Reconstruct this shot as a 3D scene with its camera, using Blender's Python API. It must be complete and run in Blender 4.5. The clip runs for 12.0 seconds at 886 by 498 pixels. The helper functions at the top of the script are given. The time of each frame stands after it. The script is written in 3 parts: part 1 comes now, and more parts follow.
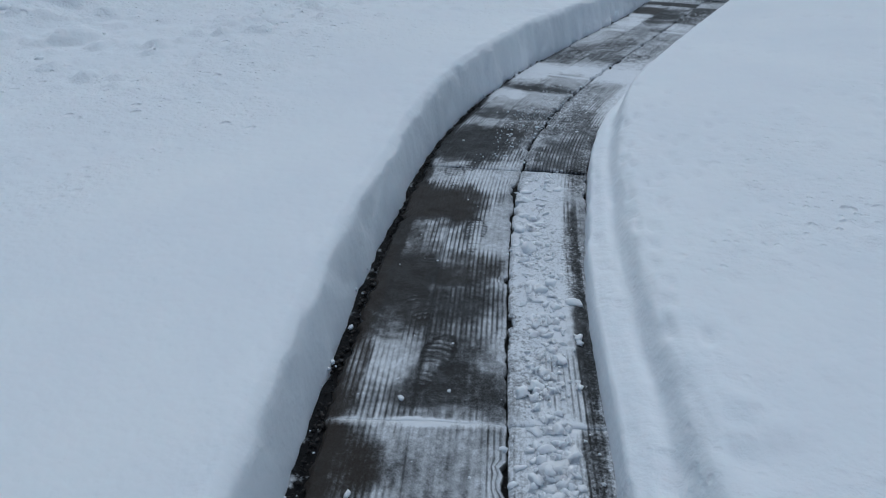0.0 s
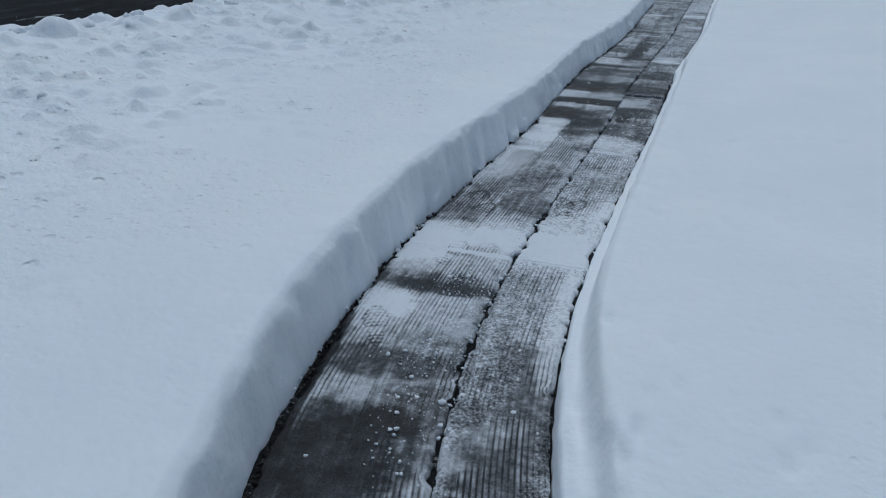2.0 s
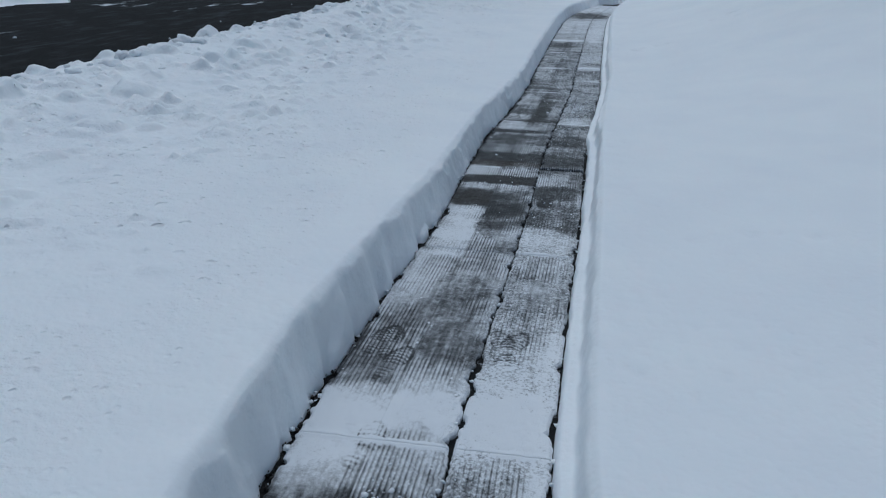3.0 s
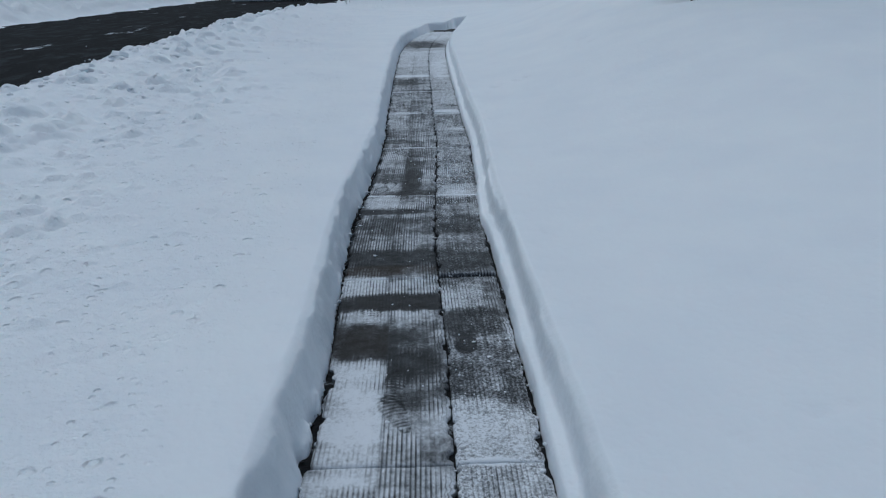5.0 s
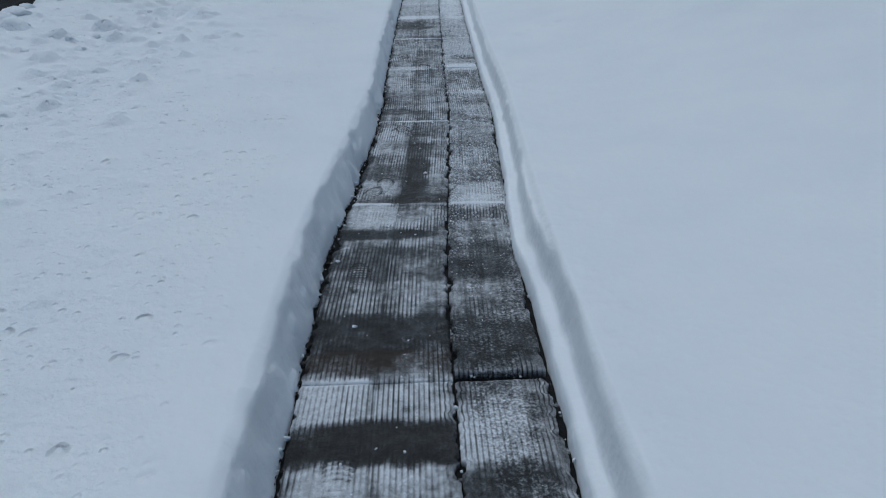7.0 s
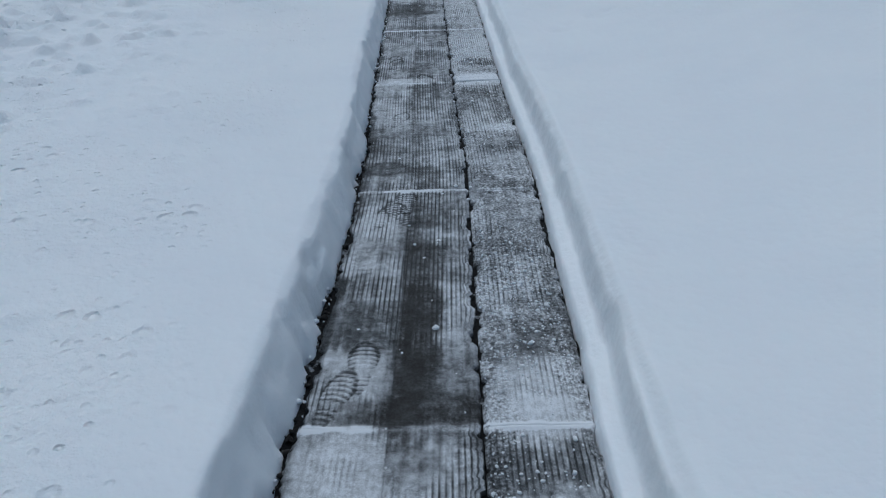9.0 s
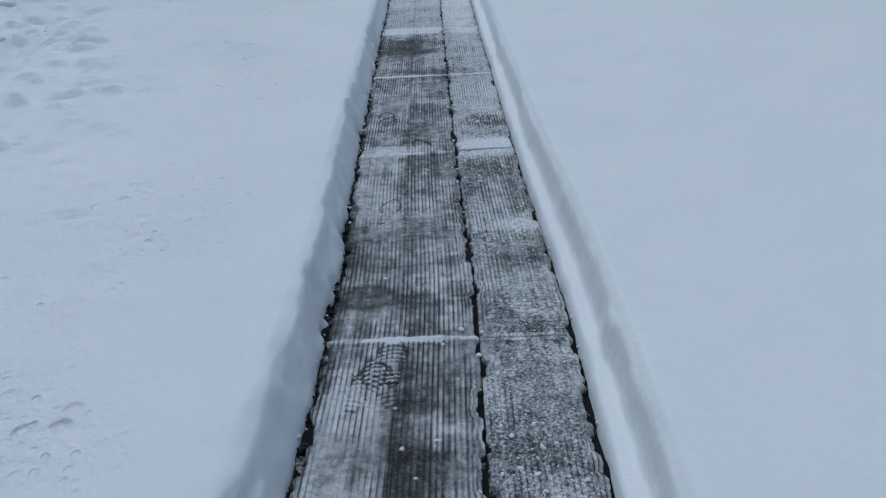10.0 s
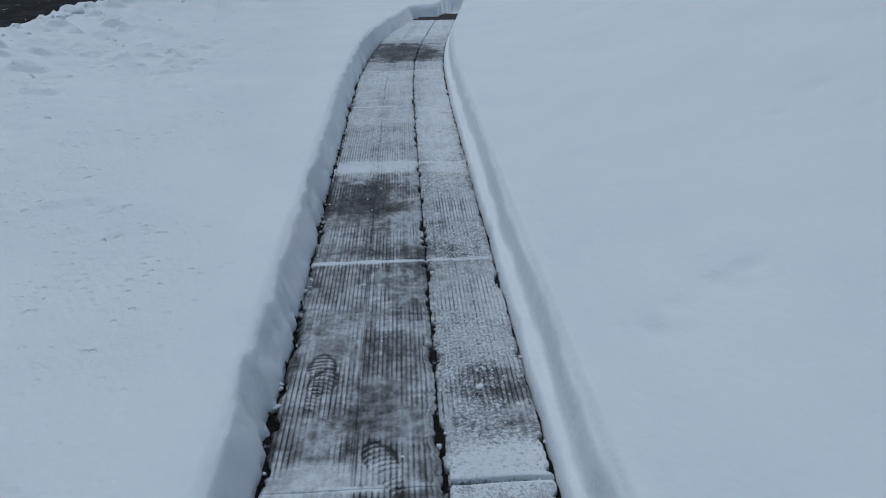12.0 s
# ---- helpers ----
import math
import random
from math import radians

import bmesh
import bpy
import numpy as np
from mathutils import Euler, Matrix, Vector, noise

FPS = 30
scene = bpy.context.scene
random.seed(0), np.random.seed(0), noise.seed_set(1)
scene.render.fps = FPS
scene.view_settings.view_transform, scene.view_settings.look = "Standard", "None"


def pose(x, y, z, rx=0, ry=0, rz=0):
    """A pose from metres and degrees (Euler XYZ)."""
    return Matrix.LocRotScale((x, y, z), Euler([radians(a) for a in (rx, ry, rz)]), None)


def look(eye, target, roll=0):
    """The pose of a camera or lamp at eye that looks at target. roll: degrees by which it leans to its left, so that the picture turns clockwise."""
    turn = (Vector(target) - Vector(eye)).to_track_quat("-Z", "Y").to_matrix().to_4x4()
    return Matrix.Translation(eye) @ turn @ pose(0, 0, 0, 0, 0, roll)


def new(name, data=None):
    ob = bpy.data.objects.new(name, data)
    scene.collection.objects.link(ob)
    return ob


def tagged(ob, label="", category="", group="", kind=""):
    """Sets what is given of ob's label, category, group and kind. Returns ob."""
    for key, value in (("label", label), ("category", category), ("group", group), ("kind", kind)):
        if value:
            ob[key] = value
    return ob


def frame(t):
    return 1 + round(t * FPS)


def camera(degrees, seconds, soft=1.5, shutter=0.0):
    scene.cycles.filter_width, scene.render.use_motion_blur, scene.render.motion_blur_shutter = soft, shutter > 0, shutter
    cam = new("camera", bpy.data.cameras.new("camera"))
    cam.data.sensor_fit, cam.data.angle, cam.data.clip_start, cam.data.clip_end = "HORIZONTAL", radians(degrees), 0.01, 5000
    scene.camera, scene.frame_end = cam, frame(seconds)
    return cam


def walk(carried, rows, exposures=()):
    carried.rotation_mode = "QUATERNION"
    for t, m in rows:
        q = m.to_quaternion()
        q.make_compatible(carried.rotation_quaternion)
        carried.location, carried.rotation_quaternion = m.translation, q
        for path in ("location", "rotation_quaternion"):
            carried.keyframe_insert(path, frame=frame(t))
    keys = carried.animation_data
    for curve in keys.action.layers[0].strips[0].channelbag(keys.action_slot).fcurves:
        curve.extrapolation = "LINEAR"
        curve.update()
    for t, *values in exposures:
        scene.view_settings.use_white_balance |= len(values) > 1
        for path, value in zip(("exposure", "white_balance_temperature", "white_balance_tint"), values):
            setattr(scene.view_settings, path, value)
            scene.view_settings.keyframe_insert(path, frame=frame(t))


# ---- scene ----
cam = camera(59.7, 12.0, soft=1.1)
METRES, EYE, TILT, LEAN, TURN = 12.5, 1.5, 0.0, 0.0, 26.6
LEVEL = pose(1.53, 0, -0.07, 0, 6.2, 0)  # brings the walkway level and its long crack onto x = 0
ROWS = [
    (0.0, 0.0, 0.0, 0.0, 2.81, -30.19, -4.84),
    (0.5, 0.003, 0.043, -0.0021, 1.43, -30.25, -4.95),
    (1.0, -0.0003, 0.0881, -0.004, -0.44, -29.04, -5.99),
    (1.5, 0.0023, 0.1342, -0.0043, -4.7, -27.37, -6.48),
    (2.0, 0.0068, 0.1809, -0.0042, -6.06, -26.33, -6.71),
    (2.5, 0.0074, 0.2255, -0.0037, -11.06, -24.71, -6.61),
    (3.0, 0.0142, 0.2673, -0.0036, -14.91, -22.35, -6.71),
    (3.5, 0.0178, 0.3047, -0.002, -20.22, -19.87, -6.22),
    (5.5, 0.0511, 0.428, -0.0008, -28.5, -19.81, -5.17),
    (6.0, 0.0701, 0.456, -0.0024, -27.82, -20.67, -4.78),
    (6.5, 0.0869, 0.4894, -0.0057, -27.16, -22.7, -5.28),
    (8.5, 0.1602, 0.6448, -0.011, -28.99, -26.43, -3.66),
    (9.0, 0.1812, 0.6878, -0.0135, -27.85, -27.22, -4.59),
    (9.5, 0.2, 0.7294, -0.0122, -28.14, -28.0, -3.84),
    (10.0, 0.2254, 0.7688, -0.0106, -27.81, -26.67, -3.85),
    (10.5, 0.2421, 0.8121, -0.0114, -27.88, -24.75, -4.2),
    (11.0, 0.2622, 0.8492, -0.0104, -28.62, -22.89, -4.0),
    (11.5, 0.2866, 0.8885, -0.0081, -27.63, -21.46, -4.52),
    (12.0, 0.3076, 0.9283, -0.0079, -29.61, -21.92, -4.99),
]
walk(cam, [(t, LEVEL @ pose(0, 0, EYE, TILT, LEAN, TURN) @ pose(METRES * x, METRES * y, METRES * z, 90 + pitch, roll, yaw)) for t, x, y, z, yaw, pitch, roll in ROWS],
     exposures=[(t, round(e - 0.10, 2), 5350, 2.5) for t, e in ((0.0, -0.36), (1.5, -0.37), (2.5, -0.38), (3.5, -0.43), (5.5, -0.46), (6.5, -0.44), (8.5, -0.38), (9.5, -0.34), (10.5, -0.42), (12.0, -0.50))])

# ---- world and light: an overcast winter day ----
world = bpy.data.worlds.new("overcast_sky")
scene.world = world
world.use_nodes = True
wn, wl = world.node_tree.nodes, world.node_tree.links
sky = wn.new("ShaderNodeTexSky")
sky.sky_type, sky.sun_disc = "NISHITA", False
sky.sun_elevation, sky.sun_rotation = radians(67), radians(-24)
sky.air_density, sky.dust_density, sky.ozone_density = 1.6, 4.0, 1.0
wl.new(sky.outputs[0], wn["Background"].inputs[0])
wn["Background"].inputs[1].default_value = 0.07
sun = new("sun", bpy.data.lights.new("sun", "SUN"))
sun.data.energy, sun.data.angle, sun.data.color = 1.15, radians(75), (1.0, 0.95, 0.88)
sun.matrix_world = look((-5, 11, 28), (0, 0, 0))


# ---- plan: the long crack of the walkway runs along x = 0, bends at its start and its end ----
def soft_ramp(v, w):
    return w * np.logaddexp(0, np.asarray(v, float) / w)


def crack_x(y):
    return 0.48 * soft_ramp(3.75 - np.asarray(y, float), 0.55) - 0.05 * np.exp(-(np.maximum(y, 0) / 7.5) ** 4) + 0.12 * soft_ramp(np.asarray(y, float) - 21.3, 0.8) - 0.046 * np.exp(-((np.asarray(y, float) - 9.4) / 1.5) ** 2) + 0.020 * np.exp(-((np.asarray(y, float) - 12.4) / 0.8) ** 2)


def crack_slope(y):
    return (crack_x(np.asarray(y, float) + 0.01) - crack_x(np.asarray(y, float) - 0.01)) / 0.02


def rise(y):
    """The gentle climb of the ground along the walkway."""
    return 0.2 * (1 - np.exp(-(np.maximum(np.asarray(y, float) - 10, 0) / 9) ** 2))


def on_path(s, u):
    """World x and y, s metres along the walkway and u to the right of its long crack."""
    m = crack_slope(s)
    n = np.sqrt(1 + m * m)
    return crack_x(s) + u / n, s - u * m / n


def smooth(a, b, v):
    k = np.clip((np.asarray(v, float) - a) / (b - a), 0, 1)
    return k * k * (3 - 2 * k)


def lattice(ix, iy, seed):
    h = (ix.astype(np.int64) * 374761393 + iy.astype(np.int64) * 668265263 + seed * 2147483647) & 0xFFFFFFFF
    h = ((h ^ (h >> 13)) * 1274126177) & 0xFFFFFFFF
    return ((h ^ (h >> 16)) & 0xFFFFFF) / float(0xFFFFFF)


def value_noise(x, y, seed=0):
    x, y = np.broadcast_arrays(np.asarray(x, float), np.asarray(y, float))
    ix, iy = np.floor(x), np.floor(y)
    fx, fy = x - ix, y - iy
    fx, fy = fx * fx * (3 - 2 * fx), fy * fy * (3 - 2 * fy)
    a, b = lattice(ix, iy, seed), lattice(ix + 1, iy, seed)
    c, d = lattice(ix, iy + 1, seed), lattice(ix + 1, iy + 1, seed)
    return (a * (1 - fx) + b * fx) * (1 - fy) + (c * (1 - fx) + d * fx) * fy


def fbm(x, y, octaves=4, seed=0):
    total, size = 0.0, 0.5
    for k in range(octaves):
        total = total + size * value_noise(np.asarray(x) * 2 ** k + 17.3 * k, np.asarray(y) * 2 ** k - 9.1 * k, seed + k)
        size /= 2
    return total / (1 - 0.5 ** octaves)


def clump_cells(x, y, seed=0):
    """Distance to the nearest of scattered points, one in each unit cell: rounded clumps."""
    x, y = np.asarray(x, float), np.asarray(y, float)
    ix, iy = np.floor(x), np.floor(y)
    best = np.full(np.broadcast(x, y).shape, 9.0)
    for dx in (-1, 0, 1):
        for dy in (-1, 0, 1):
            px = ix + dx + lattice(ix + dx, iy + dy, seed)
            py = iy + dy + lattice(ix + dx, iy + dy, seed + 5)
            best = np.minimum(best, (px - x) ** 2 + (py - y) ** 2)
    return np.sqrt(best)


def dome_field(x, y, seed, share):
    """Scattered half-buried round lumps, one in some of the unit cells: height over the plain."""
    x, y = np.asarray(x, float), np.asarray(y, float)
    ix, iy = np.floor(x), np.floor(y)
    top = np.zeros(np.broadcast(x, y).shape)
    for dx in (-1, 0, 1):
        for dy in (-1, 0, 1):
            jx, jy = ix + dx, iy + dy
            r = (0.16 + 0.34 * lattice(jx, jy, seed + 2) ** 1.6) * (lattice(jx, jy, seed + 7) < share)
            ax, ay = x - jx - lattice(jx, jy, seed), y - jy - lattice(jx, jy, seed + 5)
            squash = 0.7 + 0.7 * lattice(jx, jy, seed + 11)
            top = np.maximum(top, np.sqrt(np.maximum(r * r - ax * ax * squash - ay * ay / squash, 0)))
    return top


# ---- materials ----
def material(name, rough=0.7):
    mat = bpy.data.materials.new(name)
    mat.use_nodes = True
    nodes, links = mat.node_tree.nodes, mat.node_tree.links
    shader = nodes["Principled BSDF"]
    shader.inputs["Roughness"].default_value = rough
    shader.inputs["Specular IOR Level"].default_value = 0.25
    return mat, nodes, links, shader


def noise_node(nodes, links, scale, detail=4.0, vector=None, rough=0.55):
    n = nodes.new("ShaderNodeTexNoise")
    n.inputs["Scale"].default_value, n.inputs["Detail"].default_value, n.inputs["Roughness"].default_value = scale, detail, rough
    if vector is not None:
        links.new(vector, n.inputs["Vector"])
    return n.outputs["Fac"]


def ramp_node(nodes, links, fac, stops):
    r = nodes.new("ShaderNodeValToRGB")
    while len(r.color_ramp.elements) < len(stops):
        r.color_ramp.elements.new(0.5)
    for e, (p, c) in zip(r.color_ramp.elements, stops):
        e.position, e.color = p, (*c, 1)
    links.new(fac, r.inputs[0])
    return r.outputs[0]


def mix_colour(nodes, links, fac, a, b):
    m = nodes.new("ShaderNodeMix")
    m.data_type = "RGBA"
    for sock, value in ((m.inputs[0], fac), (m.inputs[6], a), (m.inputs[7], b)):
        if isinstance(value, (float, int)):
            sock.default_value = value
        elif isinstance(value, tuple):
            sock.default_value = (*value, 1)
        else:
            links.new(value, sock)
    return m.outputs[2]


def math_node(nodes, links, op, a, b=0.0):
    m = nodes.new("ShaderNodeMath")
    m.operation = op
    for sock, value in ((m.inputs[0], a), (m.inputs[1], b)):
        if isinstance(value, (float, int)):
            sock.default_value = value
        else:
            links.new(value, sock)
    return m.outputs[0]


def bump_node(nodes, links, shader, height, distance, strength=1.0, after=None):
    b = nodes.new("ShaderNodeBump")
    b.inputs["Strength"].default_value, b.inputs["Distance"].default_value = strength, distance
    links.new(height, b.inputs["Height"])
    if after is not None:
        links.new(after, b.inputs["Normal"])
    links.new(b.outputs[0], shader.inputs["Normal"])
    return b.outputs[0]


def snow_material(name, grain=1.0):
    mat, nodes, links, shader = material(name, 0.75)
    place = nodes.new("ShaderNodeTexCoord").outputs["Object"]
    broad = noise_node(nodes, links, 1.3, 3, place)
    links.new(ramp_node(nodes, links, broad, [(0.3, (0.84, 0.865, 0.90)), (0.7, (0.89, 0.91, 0.93))]), shader.inputs["Base Color"])
    soft = noise_node(nodes, links, 24, 2, place, 0.5)
    fine = noise_node(nodes, links, 240, 2, place)
    crumbly = nodes.new("ShaderNodeAttribute")
    crumbly.attribute_name = "crumbly"
    speckle = math_node(nodes, links, "MULTIPLY", noise_node(nodes, links, 22, 3, place, 0.6), crumbly.outputs["Fac"])
    pits = noise_node(nodes, links, 9, 1.5, place, 0.5)
    dents = 0.0
    for scale, share in ((11, 0.78), (24, 0.50)):
        cells = nodes.new("ShaderNodeTexVoronoi")
        cells.inputs["Scale"].default_value = scale
        links.new(place, cells.inputs["Vector"])
        bowl = nodes.new("ShaderNodeMapRange")
        bowl.interpolation_type = "SMOOTHSTEP"
        bowl.inputs["From Min"].default_value, bowl.inputs["From Max"].default_value = 0.10, 0.38
        bowl.inputs["To Min"].default_value, bowl.inputs["To Max"].default_value = -1.0, 0.0
        links.new(cells.outputs["Distance"], bowl.inputs["Value"])
        pick = nodes.new("ShaderNodeSeparateColor")
        links.new(cells.outputs["Color"], pick.inputs[0])
        there = math_node(nodes, links, "MULTIPLY", math_node(nodes, links, "GREATER_THAN", pick.outputs[0], share), pick.outputs[1])
        dents = math_node(nodes, links, "ADD", math_node(nodes, links, "MULTIPLY", math_node(nodes, links, "MULTIPLY", bowl.outputs[0], there), 11.0 / scale), dents)
    dents = math_node(nodes, links, "MULTIPLY", dents, crumbly.outputs["Fac"])
    broad_relief = bump_node(nodes, links, shader, pits, 0.008 * grain, 0.5)
    pitted = bump_node(nodes, links, shader, dents, 0.026, 0.9, broad_relief)
    first = bump_node(nodes, links, shader, soft, 0.007 * grain, 0.7, pitted)
    coarse = bump_node(nodes, links, shader, speckle, 0.020, 0.8, first)
    bump_node(nodes, links, shader, fine, 0.0015, 0.5, coarse)
    shader.inputs["Specular IOR Level"].default_value = 0.2
    shader.inputs["Subsurface Weight"].default_value = 0.5
    shader.inputs["Subsurface Radius"].default_value = (0.9, 1.0, 1.0)
    shader.inputs["Subsurface Scale"].default_value = 0.018
    return mat


SNOW = snow_material("packed_snow")
CHUNK_SNOW = snow_material("ploughed_snow", 0.35)


def walkway_material():
    """Wet ribbed concrete under a thin, patchy cover of scraped snow; the cover is an attribute of the mesh."""
    mat, nodes, links, shader = material("scraped_concrete", 0.5)
    place = nodes.new("ShaderNodeTexCoord").outputs["Object"]
    cover = nodes.new("ShaderNodeAttribute")
    cover.attribute_name = "snow_cover"
    brown = nodes.new("ShaderNodeAttribute")
    brown.attribute_name = "earth"
    slush = nodes.new("ShaderNodeAttribute")
    slush.attribute_name = "slush"
    grit = noise_node(nodes, links, 300, 3, place, 0.8)
    flakes = noise_node(nodes, links, 42, 4, place, 0.7)
    patch = noise_node(nodes, links, 9, 6, place, 0.75)
    mottle = math_node(nodes, links, "ADD", math_node(nodes, links, "MULTIPLY", patch, 0.6), math_node(nodes, links, "MULTIPLY", noise_node(nodes, links, 130, 3, place, 0.7), 0.4))
    wet = ramp_node(nodes, links, mottle, [(0.36, (0.008, 0.009, 0.010)), (0.5, (0.028, 0.030, 0.032)), (0.66, (0.085, 0.089, 0.093))])
    tone = mix_colour(nodes, links, brown.outputs["Fac"], wet, (0.030, 0.022, 0.016))
    worn = math_node(nodes, links, "ADD", math_node(nodes, links, "MULTIPLY", math_node(nodes, links, "SUBTRACT", grit, 0.5), 0.85),
                     math_node(nodes, links, "MULTIPLY", math_node(nodes, links, "SUBTRACT", flakes, 0.5), 0.55))
    grains = math_node(nodes, links, "SUBTRACT", noise_node(nodes, links, 95, 2, place, 0.6), 0.5)
    worn = math_node(nodes, links, "ADD", worn, math_node(nodes, links, "MULTIPLY", math_node(nodes, links, "MULTIPLY", grains, 1.3), slush.outputs["Fac"]))
    edge = math_node(nodes, links, "ADD", cover.outputs["Fac"], worn)
    span = nodes.new("ShaderNodeMapRange")
    span.inputs["From Min"].default_value, span.inputs["From Max"].default_value = 0.08, 0.90
    links.new(edge, span.inputs["Value"])
    film = math_node(nodes, links, "POWER", span.outputs[0], 1.7)
    links.new(mix_colour(nodes, links, film, tone, (0.80, 0.82, 0.85)), shader.inputs["Base Color"])
    links.new(math_node(nodes, links, "ADD", math_node(nodes, links, "MULTIPLY", span.outputs[0], 0.25), 0.55), shader.inputs["Roughness"])
    bump_node(nodes, links, shader, edge, 0.003, 0.7)
    shader.inputs["Specular IOR Level"].default_value = 0.16
    return mat


CONCRETE = walkway_material()


def plain_noise_material(name, stops, scale, rough, bump, fine=60):
    mat, nodes, links, shader = material(name, rough)
    place = nodes.new("ShaderNodeTexCoord").outputs["Object"]
    links.new(ramp_node(nodes, links, noise_node(nodes, links, scale, 5, place), stops), shader.inputs["Base Color"])
    bump_node(nodes, links, shader, noise_node(nodes, links, fine, 4, place), bump, 0.8)
    return mat


SOIL = plain_noise_material("frozen_earth", [(0.35, (0.008, 0.008, 0.009)), (0.55, (0.030, 0.026, 0.023)), (0.72, (0.13, 0.125, 0.12))], 55, 0.75, 0.01)


def bed_material():
    mat, nodes, links, shader = material("earth_and_packed_snow", 0.8)
    place = nodes.new("ShaderNodeTexCoord").outputs["Object"]
    packed = nodes.new("ShaderNodeMapRange")
    packed.inputs["From Min"].default_value, packed.inputs["From Max"].default_value = 0.60, 0.72
    links.new(noise_node(nodes, links, 11, 5, place, 0.65), packed.inputs["Value"])
    links.new(mix_colour(nodes, links, packed.outputs[0], (0.005, 0.005, 0.006), (0.62, 0.64, 0.67)), shader.inputs["Base Color"])
    bump_node(nodes, links, shader, noise_node(nodes, links, 90, 4, place), 0.008, 0.8)
    return mat


BED = bed_material()
BARK = plain_noise_material("wet_bark", [(0.3, (0.012, 0.011, 0.010)), (0.7, (0.05, 0.042, 0.035))], 9, 0.85, 0.03, 22)
SIDING = plain_noise_material("white_siding", [(0.3, (0.78, 0.77, 0.75)), (0.7, (0.84, 0.83, 0.81))], 2, 0.6, 0.002)
ROOFING = plain_noise_material("dark_shingle", [(0.3, (0.04, 0.04, 0.045)), (0.7, (0.09, 0.09, 0.09))], 6, 0.9, 0.01)
TIMBER = plain_noise_material("weathered_timber", [(0.3, (0.012, 0.011, 0.010)), (0.7, (0.034, 0.028, 0.025))], 12, 0.8, 0.004)


STEM = plain_noise_material("frosted_stem", [(0.3, (0.42, 0.42, 0.42)), (0.7, (0.68, 0.69, 0.70))], 9, 0.85, 0.003)


def asphalt_material():
    mat, nodes, links, shader = material("wet_asphalt", 0.85)
    shader.inputs["Specular IOR Level"].default_value = 0.06
    place = nodes.new("ShaderNodeTexCoord").outputs["Object"]
    stretch = nodes.new("ShaderNodeMapping")
    stretch.inputs["Scale"].default_value = (0.85, 0.28, 1.0)
    stretch.inputs["Rotation"].default_value = (0, 0, radians(12))
    links.new(place, stretch.inputs["Vector"])
    broad = noise_node(nodes, links, 0.9, 8, stretch.outputs[0], 0.70)
    tar = ramp_node(nodes, links, noise_node(nodes, links, 30, 4, place), [(0.3, (0.006, 0.0065, 0.007)), (0.7, (0.019, 0.0195, 0.021))])
    dull = noise_node(nodes, links, 3.2, 7, stretch.outputs[0], 0.72)
    dusty = nodes.new("ShaderNodeMapRange")
    dusty.inputs["From Min"].default_value, dusty.inputs["From Max"].default_value = 0.50, 0.72
    links.new(dull, dusty.inputs["Value"])
    tar = mix_colour(nodes, links, dusty.outputs[0], tar, (0.045, 0.049, 0.056))
    snowy = nodes.new("ShaderNodeMapRange")
    snowy.inputs["From Min"].default_value, snowy.inputs["From Max"].default_value = 0.62, 0.67
    links.new(broad, snowy.inputs["Value"])
    links.new(mix_colour(nodes, links, snowy.outputs[0], tar, (0.72, 0.75, 0.79)), shader.inputs["Base Color"])
    bump_node(nodes, links, shader, noise_node(nodes, links, 90, 3, place), 0.006, 0.8)
    return mat


ASPHALT = asphalt_material()


# ---- building helpers ----
def mesh_of(name, verts, faces, mat, flat=False):
    me = bpy.data.meshes.new(name)
    me.from_pydata(np.asarray(verts, float).tolist() if not isinstance(verts, list) else verts, [], faces if isinstance(faces, list) else faces.tolist())
    me.materials.append(mat)
    if not flat:
        me.polygons.foreach_set("use_smooth", np.ones(len(me.polygons), bool))
    me.update()
    return me


def grid_faces(rows, cols):
    a = (np.arange(rows - 1)[:, None] * cols + np.arange(cols - 1)[None, :]).ravel()
    return np.stack([a, a + 1, a + cols + 1, a + cols], 1)


def part(name, bm, mat, parent, label=""):
    me = bpy.data.meshes.new(name)
    bm.to_mesh(me)
    bm.free()
    me.materials.append(mat)
    ob = new(name, me)
    ob.parent = parent
    return tagged(ob, label)


def box(bm, x0, x1, y0, y1, z0, z1):
    made = bmesh.ops.create_cube(bm, size=1)["verts"]
    for v in made:
        v.co = Vector(((x0 + x1) / 2 + v.co.x * (x1 - x0), (y0 + y1) / 2 + v.co.y * (y1 - y0), (z0 + z1) / 2 + v.co.z * (z1 - z0)))
    return made


# ---- ground: one sheet of snow, with the shovelled trench and the ploughed edge of the driveway in it ----
RIGHT_FOOT = 0.327


def left_foot_at(y):
    """Foot of the left trench wall, across from the long crack."""
    return np.interp(y, (0.5, 1.8, 2.2, 2.7, 3.4, 4.0, 5.3, 7.5, 9.8, 11.0, 11.6, 14.1, 16), (-0.548, -0.546, -0.53, -0.505, -0.507, -0.512, -0.56, -0.564, -0.585, -0.54, -0.535, -0.565, -0.56))


def panel_edge_at(s):
    """Left edge of the concrete; a strip of dark earth lies between it and the wall."""
    return np.interp(s, (0.5, 1.8, 2.8, 4.0, 5.3, 7.6, 8.4, 9.8, 11.0, 13, 14.1, 16, 18), (-0.520, -0.518, -0.488, -0.498, -0.540, -0.516, -0.532, -0.548, -0.527, -0.527, -0.540, -0.550, -0.555))



